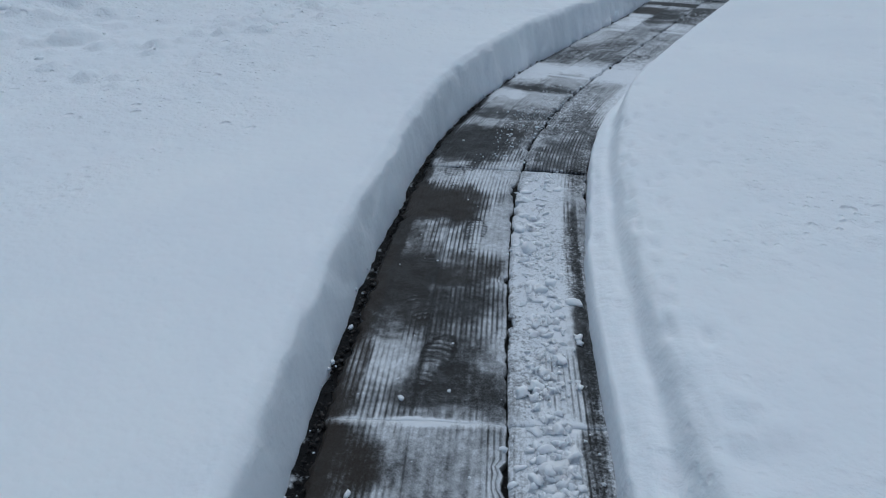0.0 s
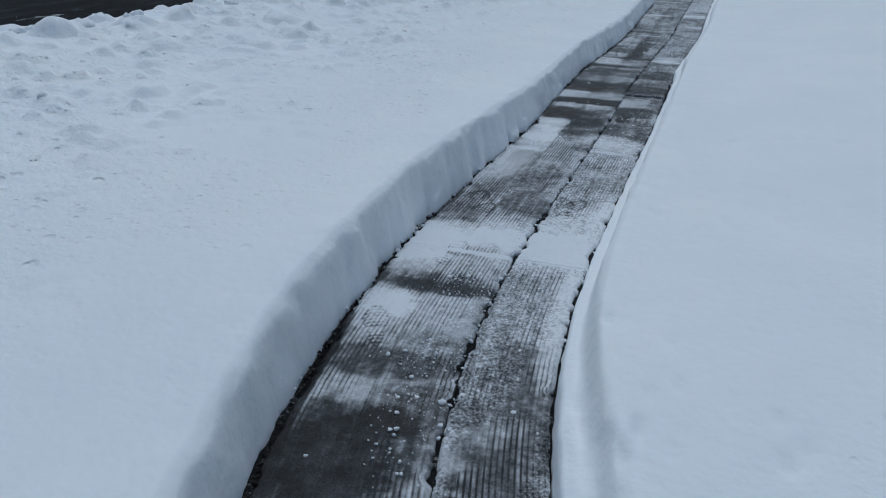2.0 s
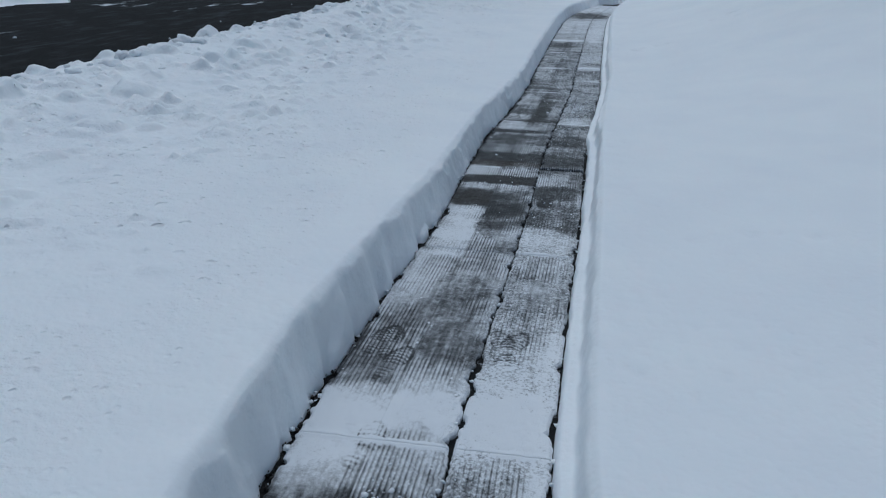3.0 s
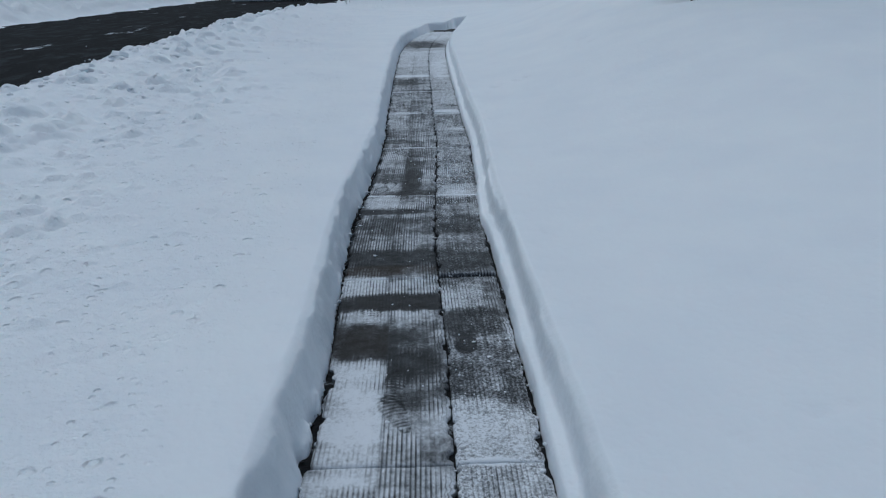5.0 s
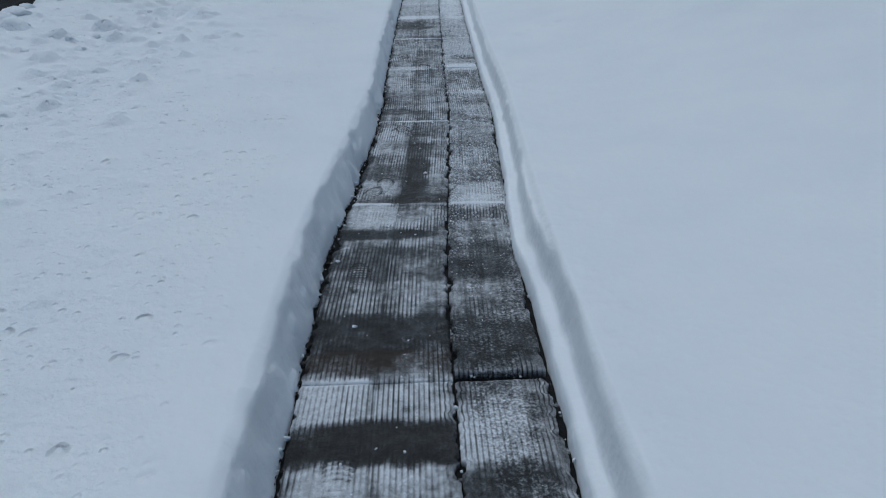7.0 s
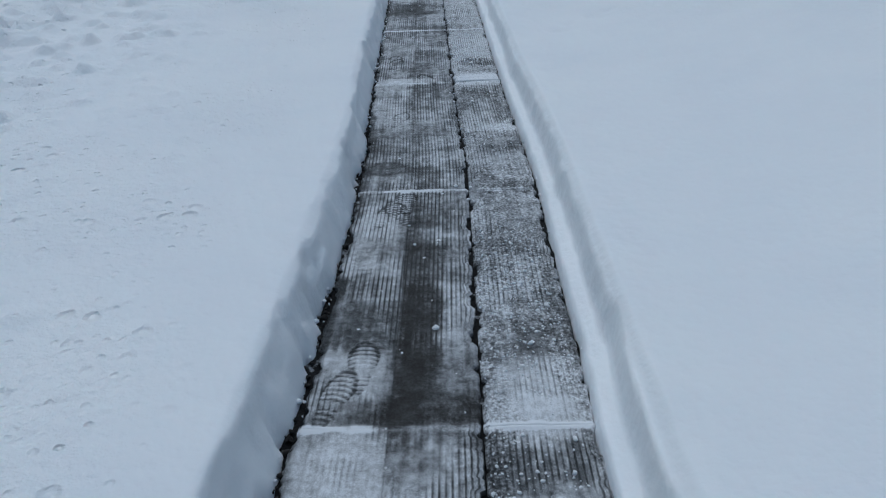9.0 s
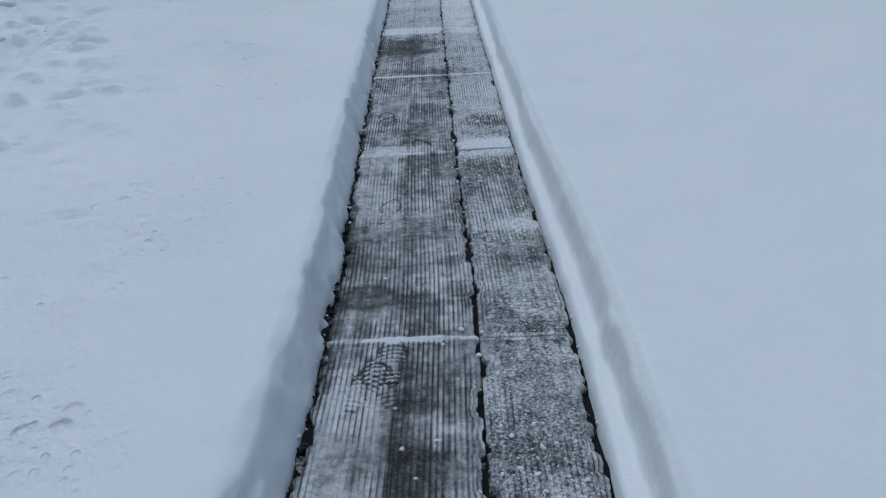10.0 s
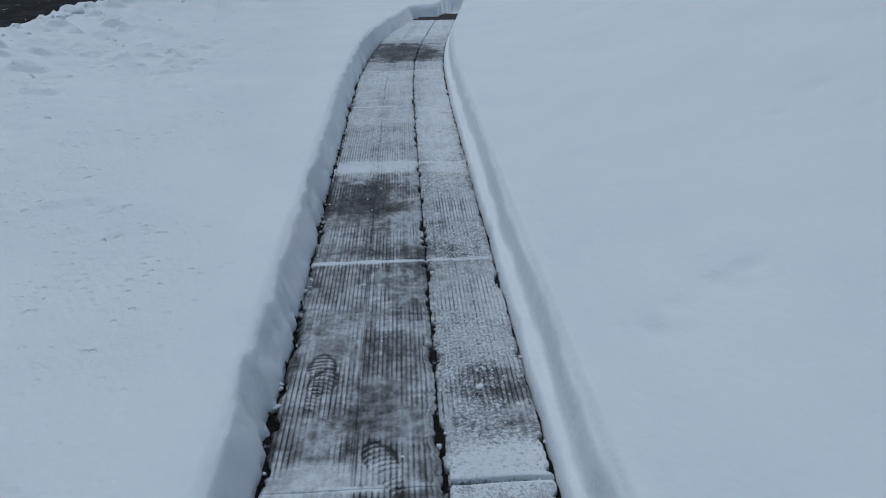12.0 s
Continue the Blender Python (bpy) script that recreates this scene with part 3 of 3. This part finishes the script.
# holes broken out of the long edges: along, edge (-1 left, 0 crack, 1 right), half length, depth
HOLES = [(7.55, -1, 0.11, 0.020), (9.85, -1, 0.05, 0.022), (11.55, -1, 0.09, 0.016), (10.4, -1, 0.05, 0.012), (3.12, 0, 0.10, 0.014), (5.65, 0, 0.08, 0.020), (5.21, 0, 0.035, 0.018), (10.9, 0, 0.05, 0.012), (2.0, 1, 0.4, 0.020), (1.2, 1, 0.35, 0.018), (5.35, 1, 0.07, 0.018)]


def snow_cover(s, u, side, patches, prints):
    """How far scraped snow hides the concrete, 0 to 1 and beyond, s along and u across; and where earth stains it."""
    strip = np.where(u < SEAM, 0.0, 1.0) + side
    bands = fbm(s * 2.6 + strip * 31.7, u * 1.3 + strip * 7.3, 3, 101)
    spots = fbm(s * 8 + strip * 13, u * 6, 4, 111)
    streak = fbm(s * 2.4, u * 60, 2, 121)
    ragged = fbm(s * 14, u * 13, 4, 131) - 0.5
    dashes = fbm(s * 24, u * 55, 2, 123)
    chatter = fbm(s * 55, u * 16, 3, 125)
    slushy = side * smooth(7.5, 9.0, s) * smooth(14.6, 13.2, s)
    far = smooth(15.5, 18.5, s)
    base = 0.465 + 0.20 * far + 0.03 * smooth(4.0, 3.2, s) + 0.05 * smooth(2.5, 2.0, s) - 0.05 * (side == 0) * smooth(13.8, 14.4, s) * smooth(17.0, 16.4, s) + 0.44 * (1 - 0.5 * far) * (bands - 0.5) + 0.50 * (1 - 0.4 * far) * (spots - 0.5) + 0.28 * (streak - 0.5) + 0.30 * far * (fbm(s * 6, u * 0.9, 3, 103) - 0.5) + 0.30 * (dashes - 0.5) + 0.26 * (chatter - 0.5) + 0.08 * side - 0.09 * slushy + 0.06 * smooth(12, 18, s) + 0.05 * smooth(10.3, 12.5, s) + 0.07 * smooth(5.3, 4.5, s) + 0.04 * smooth(4.8, 5.4, s) * smooth(7.2, 6.6, s)
    middle = smooth(0.075, 0.02, np.abs(u + 0.255 + 0.05 * (fbm(s * 3, u * 0, 2, 127) - 0.5))) * smooth(0.35, 0.6, fbm(s * 1.7, u * 0 + 4, 2, 129)) * smooth(6.5, 7.5, s)
    base = base - 0.16 * middle * (side == 0)
    if side == 0:  # wet, earthy margin at the left edge
        base = base - (0.42 - 0.14 * smooth(4, 7, s)) * smooth(0.045, 0.012, u - panel_edge_at(s) + 0.05 * (fbm(s * 6, u * 6, 3, 165) - 0.5)) * smooth(0.30, 0.52, fbm(s * 2.3, u * 0 + 1, 3, 167))
    earth = smooth(0.45, 0.30, bands) * 0.1
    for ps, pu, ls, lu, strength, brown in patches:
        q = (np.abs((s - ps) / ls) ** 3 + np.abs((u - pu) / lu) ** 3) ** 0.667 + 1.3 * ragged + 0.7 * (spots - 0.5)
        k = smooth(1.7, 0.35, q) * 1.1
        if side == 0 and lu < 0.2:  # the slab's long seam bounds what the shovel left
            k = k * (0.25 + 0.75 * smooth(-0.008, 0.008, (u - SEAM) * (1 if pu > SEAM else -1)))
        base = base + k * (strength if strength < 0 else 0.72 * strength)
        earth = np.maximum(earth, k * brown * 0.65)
    for n, (ps, pu) in enumerate(prints):
        turn = 0.35 * math.sin(n * 2.4)
        a, b = (s - ps) * math.cos(turn) + (u - pu) * math.sin(turn), (u - pu) * math.cos(turn) - (s - ps) * math.sin(turn)
        sole = smooth(1.1, 0.85, (a / 0.145) ** 2 + (b / (0.046 + 0.012 * np.sin(a * 22))) ** 2 + 0.5 * ragged) * (np.abs(a + 0.035) > 0.018)
        tread = np.sin((a + 6.0 * b * b) * 2 * np.pi / 0.023)
        rim_ = smooth(0.6, 0.9, (a / 0.145) ** 2 + (b / 0.05) ** 2)
        base = base + sole * ((0.28 * tread - 0.07) * (0.2 + 1.3 * fbm(s * 17, u * 17, 2, 133)) - 0.35 * rim_)
    return base, earth


def build_panel(s0, s1, u0, u1, side, patches=(), step=0.008, snow_ends=(0, 0), lift=0.0, rear=0.0):
    n_s = max(int((s1 - s0) / step), 8)
    cols = np.arange(u0, u1, RIB / 6)
    cols = np.append(cols, u1)
    s, u = np.meshgrid(np.linspace(s0, s1, n_s), cols, indexing="ij")
    cover, earth = snow_cover(s, u, side, patches, [p for p in PRINTS if s0 - 0.2 < p[0] < s1 + 0.2])
    cover = np.where(cover < 0.30, 0.30 - 0.60 * (0.30 - cover) + 0.5 * np.clip(0.30 - cover, 0, 0.25) * (fbm(s * 17, u * 21, 4, 175) - 0.42), cover)
    cover = np.where(cover > 0.66, 0.66 + 0.36 * (cover - 0.66), cover)
    # snow left lying in a cross joint
    for gap, amount in ((s - s0, snow_ends[0]), (s1 - s, snow_ends[1])):
        cover = cover + amount * np.maximum(-0.75 + 3.0 * fbm(s * 2, u * 9, 3, 135), 0.4 if amount > 0.7 else 0) * smooth(0.024, 0.004, gap + 0.030 * (fbm(s * 3, u * 14, 3, 137) - 0.5))
    rib = np.cos(2 * np.pi * u / RIB + 0.9 * (fbm(s * 1.5, u * 3, 2, 139) - 0.5))
    worn = smooth(0.38, 0.60, fbm(s * 3.4, u * 5, 3, 149))
    wet_snow = (0.25 + 0.75 * side) * smooth(0.42, 0.62, fbm(s * 2.1, u * 6, 3, 163) + 0.06 * side)
    single = lattice(np.floor(u / RIB + 0.5), np.floor(s * 0 + side), 171)
    clear = smooth(0.92, 0.62, cover) * (0.35 + 0.65 * smooth(0.15, 0.45, cover)) * (0.10 + 0.90 * worn) * (1 - 0.6 * smooth(16.5, 18.5, s))
    clear = clear * (1 - 0.55 * wet_snow) * (1 - 0.25 * smooth(10.5, 13.5, s)) * (0.30 + 0.50 * single + 0.95 * fbm(s * 8, u / RIB * 0.9, 2, 173))
    # ragged long edges and bites out of them
    def bitten(row, outer):
        line = 0.004 * (fbm(s * 45, u * 0 + row, 3, 141) - 0.5) * 2
        holes = 0.014 * smooth(0.58, 0.66, fbm(s * 13, u * 0 + row + 7, 3, 143)) + 0.006 * smooth(0.58, 0.68, fbm(s * 30, u * 0 + row + 3, 2, 145))
        return np.maximum(line + holes + outer * 0.030 * smooth(0.66, 0.72, fbm(s * 5.5, u * 0 + row + 5, 3, 147)) + 0.0003 + 0.003 * outer, 0)

    near_l, near_r = smooth(0.060, 0.0, u - u0), smooth(0.060, 0.0, u1 - u)
    us = u - near_r * (bitten(side * 31 + 16, 0.25 * side) + sum(deep * np.exp(-(np.abs(s - at) / half) ** 4) for at, row, half, deep in HOLES if row == side))
    if side:
        us, inner = us + near_l * bitten(32, 0), u - u0
    else:
        border = panel_edge_at(s) + bitten(1, 0.4) + sum(deep * np.exp(-(np.abs(s - at) / half) ** 4) for at, row, half, deep in HOLES if row == -1)
        us, inner = np.where(u < border, border - 0.02 * (border - u), us), u - border
    end = np.minimum(s - s0, s1 - s)
    z = 0.0022 * rib * clear + 0.006 * np.clip(cover, 0, 1.2) + 0.004 * (fbm(s * 25, u * 25, 2, 151) - 0.5)
    z = z + lift * smooth(s0, s1, s) + rear * smooth(s0 + 0.7, s0, s) + 0.002 * fbm(s * 3, u * 18, 2, 155) * (snow_ends[0] * smooth(0.02, 0.0, s - s0) + snow_ends[1] * smooth(0.02, 0.0, s1 - s))
    dip = np.where(s - s0 < s1 - s, 1 - 1.4 * snow_ends[0], 1 - 1.4 * snow_ends[1])
    z = z - 0.010 * np.clip(dip, 0, 1) * smooth(0.012, 0.0, end) - 0.008 * smooth(0.010, 0.0, np.minimum(inner, u1 - u))
    x, y = on_path(s, us)
    seam = smooth(0.006, 0.0, np.abs(u + 0.268 + 0.006 * (fbm(s * 4, u * 0, 2, 157) - 0.5))) * (0.2 + fbm(s * 6, u * 0 + 3, 2, 159))
    final = cover - 0.42 * (smooth(0.15, 0.80, rib) - 0.34) * clear - 0.25 * seam * (side == 0)
    rows, ncol = s.shape
    verts = np.stack([x, y, z + rise(y)], -1).reshape(-1, 3)
    rim = np.concatenate([np.arange(ncol), np.arange(1, rows) * ncol + ncol - 1, (rows - 1) * ncol + np.arange(ncol - 2, -1, -1), np.arange(rows - 2, 0, -1) * ncol])
    low = verts[rim].copy()
    low[:, 2] -= 0.045
    count = len(rim)
    ring = np.arange(count)
    skirt = np.stack([rim[ring], rows * ncol + ring, rows * ncol + (ring + 1) % count, rim[(ring + 1) % count]], 1)
    me = mesh_of("panel", np.concatenate([verts, low]), np.concatenate([grid_faces(rows, ncol), skirt]), CONCRETE)
    me.attributes.new("snow_cover", "FLOAT", "POINT").data.foreach_set("value", np.concatenate([final.ravel(), final.ravel()[rim] * 0.2 - 0.3]).astype(np.float32))
    me.attributes.new("earth", "FLOAT", "POINT").data.foreach_set("value", np.concatenate([earth.ravel(), earth.ravel()[rim]]).astype(np.float32))
    me.attributes.new("slush", "FLOAT", "POINT").data.foreach_set("value", np.concatenate([wet_snow.ravel(), wet_snow.ravel()[rim]]).astype(np.float32))
    ob = new("panel", me)
    ob.parent = walkway
    return ob


JOINTS = [-8.4, -6.6, -4.8, -3.0, -1.6, -0.1, 1.55, 3.34, 5.15, 6.95, 8.7, 10.4, 12.08, 13.9, 15.5, 17.1, 18.8, 20.5, 22.3, 25.3]
JOINT_SNOW = [(0.5, 0.5), (0.5, 0.5), (0.5, 0.5), (0.5, 0.5), (0.5, 0.5), (0.5, 0.5), (0.75, 0.4), (0.05, 0.0), (0.65, 0.65), (0.1, 0.3), (0.2, 0.1), (0.8, 0.7), (0.75, 0.35), (0.6, 0.5), (0.75, 0.55), (0.8, 0.7), (0.6, 0.4), (0.5, 0.4), (0.2, 0.2), (0.5, 0.5)]
for k in range(len(JOINTS) - 1):
    fine = 0.008 if 0.3 < JOINTS[k + 1] < 17.6 and JOINTS[k] > 0 else (0.024 if JOINTS[k] > -0.5 else 0.12)
    for side, (u0, u1) in enumerate(((-0.57, -0.0015), (0.0015, 0.3235))):
        low, high = JOINT_SNOW[k][side], JOINT_SNOW[k + 1][side]
        rear = {3.34: 0.010, 8.7: 0.016, 13.9: 0.008}.get(JOINTS[k], 0.0) * side
        lift = 0.006 if side and JOINTS[k + 1] in (3.34, 8.7, 13.9) else 0.0
        broken = 1.4 * rear
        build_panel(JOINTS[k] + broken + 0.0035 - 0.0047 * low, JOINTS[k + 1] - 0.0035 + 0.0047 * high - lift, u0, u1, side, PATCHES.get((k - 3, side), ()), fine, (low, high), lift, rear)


# ---- loose snow ----
def pebble(seed, detail=2, rough=0.35):
    bm = bmesh.new()
    bmesh.ops.create_icosphere(bm, subdivisions=detail, radius=1)
    for v in bm.verts:
        p = v.co * 1.3 + Vector((seed * 7.1, seed * 3.3, seed))
        v.co *= max(0.35, 1 + rough * noise.noise(p) + rough * 0.6 * noise.noise(p * 2.6) + rough * 0.3 * noise.noise(p * 5))
        v.co.z *= 0.8
    return bm


def crumb_cloud(name, places, mat, seeds, label, category, detail=1, rough=0.6):
    """Very many small lumps in one mesh: places holds x, y, z and radius."""
    moulds = []
    for k in range(seeds):
        bm = pebble(k + 3, detail, rough)
        bm.verts.ensure_lookup_table()
        moulds.append((np.array([v.co for v in bm.verts]), np.array([[v.index for v in f.verts] for f in bm.faces])))
        bm.free()
    rng, verts, faces, count = np.random.default_rng(5), [], [], 0
    for k, (x, y, z, r) in enumerate(places):
        v, f = moulds[k % seeds]
        turn = rng.uniform(0, 2 * np.pi)
        c, q = math.cos(turn), math.sin(turn)
        w = v * (r * rng.uniform(0.55, 1.4, 3))
        verts.append(np.stack([w[:, 0] * c - w[:, 1] * q + x, w[:, 0] * q + w[:, 1] * c + y, w[:, 2] + z], 1))
        faces.append(f + count)
        count += len(v)
    me = mesh_of(name, np.concatenate(verts), np.concatenate(faces), mat)
    return tagged(new(name, me), label, category, kind="stuff")


def surface(x, y):
    x, y = np.asarray(x, float), np.asarray(y, float)
    return ground_height((x - crack_x(y)) / np.sqrt(1 + crack_slope(y) ** 2), x, y)


rng = np.random.default_rng(11)
# clods thrown from the driveway over the lawn's edge
cx = -1.9 - 3.0 * rng.beta(2.2, 1.0, 900)
cy = rng.uniform(2.0, 34, 900)
cr = rng.gamma(2.0, 0.012, 900) * smooth(-1.4, -4.2, cx) + 0.007
crumb_cloud("snow_clods", np.stack([cx, cy, surface(cx, cy) - cr * 0.62, np.minimum(cr, 0.095)], 1), CHUNK_SNOW, 8, "small broken clods of ploughed snow beside the driveway", "snow clods")

# flecks of snow on the wet driveway
gx, gy = -5.3 - rng.gamma(1.5, 0.5, 70), rng.uniform(8, 30, 70)
gr = rng.gamma(2.0, 0.008, 70) + 0.006
crumb_cloud("snow_flecks", np.stack([gx, gy, rise(gy) - 0.085 + gr * 0.2, gr], 1), CHUNK_SNOW, 5, "white flecks of snow lying on wet asphalt", "snow flecks")

# crumbs in the joints and along the foot of the trench walls
su = []
for s_, u_, n_, w_ in ((9, -0.540, 200, 0.012), (9, 0.0, 45, 0.008), (9, 0.333, 110, 0.008), (9, -0.2, 260, 0.16), (9, 0.17, 260, 0.09)):
    su.append(np.stack([rng.uniform(0.7, 18, n_), rng.normal(u_, w_, n_), rng.gamma(2.0, 0.0019 if w_ > 0.05 else 0.0025, n_) + 0.0015], 1))
su = np.concatenate(su)
px, py = on_path(su[:, 0], su[:, 1])
crumb_cloud("snow_crumbs", np.stack([px, py, rise(py) + 0.001, np.minimum(su[:, 2], 0.012)], 1), CHUNK_SNOW, 6, "crumbs of snow left on the walkway and in its joints", "snow crumbs")
fs = np.concatenate([rng.normal(11.0, 0.5, 900), rng.normal(13.2, 0.4, 500), rng.normal(14.7, 0.5, 1300), rng.normal(4.5, 0.5, 500), rng.uniform(0.8, 17, 600)])
fu = 0.01 + 0.30 * rng.beta(1.3, 1.6, len(fs))
fu = np.where((fs < 5.6) & (fs > 3.4), fu - 0.25, fu)
px, py = on_path(fs, fu)
crumb_cloud("snow_grains", np.stack([px, py, rise(py) + 0.004, rng.gamma(2.0, 0.0011, len(fs)) + 0.0015], 1), CHUNK_SNOW, 6, "coarse grains of old snow strewn over the walkway", "snow grains")
# a row of lumps that slid off the shovel
n = 720
ls = rng.uniform(0.9, 3.3, n)
lr = rng.gamma(1.5, 0.0042, n) + 0.002
lu = 0.115 + rng.normal(0, 0.038, n) + 0.02 * np.sin(ls * 4)
ls[:40], lr[:40], lu[:40] = rng.normal(1.36, 0.05, 40), rng.uniform(0.010, 0.027, 40), rng.normal(0.13, 0.022, 40)
px, py = on_path(ls, lu)
crumb_cloud("shovel_lumps", np.stack([px, py, 0.008 - lr * 0.15, np.minimum(lr, 0.034)], 1), CHUNK_SNOW, 8, "row of soft snow lumps dropped along the walkway", "snow lumps", 2, 1.1)
# dark gravel and crumbs of earth in the strip along the left edge
es = np.concatenate([rng.uniform(0.7, 5.2, 700), rng.uniform(5.2, 18, 900)])
eu = panel_edge_at(es) + np.where(es < 4.2, left_foot_at(es) - panel_edge_at(es), -0.03) * rng.uniform(-0.15, 1.0, len(es))
px, py = on_path(es, eu)
crumb_cloud("earth_crumbs", np.stack([px, py, rise(py) - 0.010, rng.gamma(2.0, 0.0017, len(es)) + 0.002], 1), SOIL, 5, "dark frozen earth and gravel along the walkway's edge", "earth crumbs")

# chunks on the crest of the ploughed bank
moulds = []
for k in range(5):
    bm = pebble(k + 20, 3, 0.45)
    me = bpy.data.meshes.new("snow_chunk")
    bm.to_mesh(me)
    bm.free()
    me.materials.append(CHUNK_SNOW)
    me.polygons.foreach_set("use_smooth", np.ones(len(me.polygons), bool))
    moulds.append(me)
for k in range(95):
    y = 4 + 30 * ((k + rng.uniform(0, 1)) / 95) ** 1.2
    x = -4.70 + rng.normal(0, 0.09)
    r = float(np.clip(rng.gamma(2.2, 0.027), 0.03, 0.12))
    chunk = new("snow_chunk", moulds[k % 5])
    chunk.matrix_basis = pose(x, y, float(surface(x, y)) - r * 0.05, 0, 0, rng.uniform(0, 360)) @ Matrix.Diagonal((r * rng.uniform(0.8, 1.4), r * rng.uniform(0.8, 1.3), r * rng.uniform(0.7, 1.1), 1))
    tagged(chunk, "rounded white chunk of ploughed snow on the bank's crest", "snow chunk", "chunks on the snow bank")


# ---- far end of the walkway: a low timber step ----
def build_step():
    step = tagged(new("timber_step"), "low dark weathered timber step at the walkway's end", "step")
    x, y = on_path(25.5, 0.0)
    step.location = (float(x), float(y), float(rise(y)))
    for z0, z1, name in ((-0.012, 0.006, "tread"), (-0.05, -0.014, "riser")):
        bm = bmesh.new()
        box(bm, -0.30, 0.42, -0.16, 0.75, z0, z1)
        bmesh.ops.bevel(bm, geom=bm.edges[:], offset=0.006, segments=2, affect="EDGES")
        part(name, bm, TIMBER, step)
    return step


build_step()


# ---- bare tree on the lawn ----
def tube(bm, points, radii, sides=14, ripple=0.0):
    rings = []
    for k, (p, r) in enumerate(zip(points, radii)):
        ahead = (points[min(k + 1, len(points) - 1)] - points[max(k - 1, 0)]).normalized()
        turn = ahead.to_track_quat("Z", "Y").to_matrix()
        ring = []
        for j in range(sides):
            a = 2 * math.pi * j / sides
            rr = r * (1 + ripple * noise.noise(Vector((math.cos(a) * 2.2, math.sin(a) * 2.2, p.z * 0.8))) + ripple * 0.6 * math.sin(a * 7 + p.z))
            ring.append(bm.verts.new(p + turn @ Vector((math.cos(a) * rr, math.sin(a) * rr, 0))))
        rings.append(ring)
    for low, high in zip(rings, rings[1:]):
        for j in range(sides):
            bm.faces.new((low[j], low[(j + 1) % sides], high[(j + 1) % sides], high[j]))
    bm.faces.new(rings[-1])


def build_tree():
    tree = tagged(new("tree"), "bare tree with a thick dark wet trunk standing in the snow", "tree")
    base = float(surface(4.3, 16.95))
    tree.location = (4.3, 16.95, base - 0.35)
    bm = bmesh.new()
    heights = [0, 0.2, 0.45, 0.8, 1.5, 2.4, 3.4, 4.6, 6.0, 7.5]
    tube(bm, [Vector((0.04 * math.sin(h * 0.7), 0.05 * math.cos(h * 0.9), h)) for h in heights], [0.30, 0.285, 0.27, 0.262, 0.25, 0.235, 0.21, 0.17, 0.11, 0.05], 28, 0.07)
    part("trunk", bm, BARK, tree, "furrowed dark bark")
    for k in range(9):
        a, h = k * 2.4, 2.6 + 0.5 * k
        bm = bmesh.new()
        reach = 2.6 - 0.14 * k
        pts = [Vector((math.cos(a + 0.1 * j) * reach * j / 5, math.sin(a + 0.1 * j) * reach * j / 5, h + 0.34 * j)) for j in range(6)]
        tube(bm, pts, [0.11, 0.085, 0.065, 0.045, 0.028, 0.01], 9)
        for j in (2, 3, 4):
            for side in (-1, 1):
                b = a + side * 0.9
                twig = [pts[j] + Vector((math.cos(b) * 0.35 * i, math.sin(b) * 0.35 * i, 0.2 * i)) for i in range(4)]
                tube(bm, twig, [0.025, 0.017, 0.010, 0.004], 6)
        part("limb", bm, BARK, tree)
    return tree


build_tree()


# ---- dry stems in the far snow bank ----
def build_stems():
    bm = bmesh.new()
    pick = random.Random(4)
    for k in range(700):
        x, y = pick.uniform(-3.2, 9), pick.uniform(36.5, 40)
        z = float(surface(x, y))
        tall, lean = pick.uniform(0.1, 0.5), pick.uniform(-0.05, 0.05)
        tube(bm, [Vector((x, y, z - 0.05)), Vector((x + lean * 0.5, y, z + tall * 0.5)), Vector((x + lean, y, z + tall))], [0.014, 0.011, 0.005], 5)
    me = bpy.data.meshes.new("dry_stems")
    bm.to_mesh(me)
    bm.free()
    me.materials.append(STEM)
    return tagged(new("dry_stems", me), "thin dry brown stems poking out of the far snow bank", "dry stems", kind="stuff")


build_stems()


# ---- garage at the head of the driveway ----
def build_garage():
    garage = tagged(new("garage"), "white-painted garage at the head of the black driveway", "garage")
    garage.location = (-7.9, 58.5, 0.1)
    bm = bmesh.new()
    box(bm, -4.7, -2.6, 0, 7, 0, 2.9)
    box(bm, 2.6, 4.7, 0, 7, 0, 2.9)
    box(bm, -2.6, 2.6, 0, 7, 2.25, 2.9)
    part("wall", bm, SIDING, garage)
    for k in range(4):
        bm = bmesh.new()
        box(bm, -2.59, 2.59, 0.12, 0.16, 0.02 + 0.555 * k, 0.56 + 0.555 * k)
        bmesh.ops.bevel(bm, geom=bm.edges[:], offset=0.01, segments=1, affect="EDGES")
        part("door_panel", bm, SIDING, garage, "white sectional door panel")
    bm = bmesh.new()
    ridge = [bm.verts.new(p) for p in ((-5, -0.4, 2.85), (5, -0.4, 2.85), (5, 7.4, 2.85), (-5, 7.4, 2.85), (-5, 3.5, 4.6), (5, 3.5, 4.6))]
    for f in ((0, 1, 5, 4), (2, 3, 4, 5), (0, 4, 3), (1, 2, 5), (3, 2, 1, 0)):
        bm.faces.new([ridge[i] for i in f])
    part("roof", bm, ROOFING, garage, "dark shingle gable roof")
    return garage


build_garage()
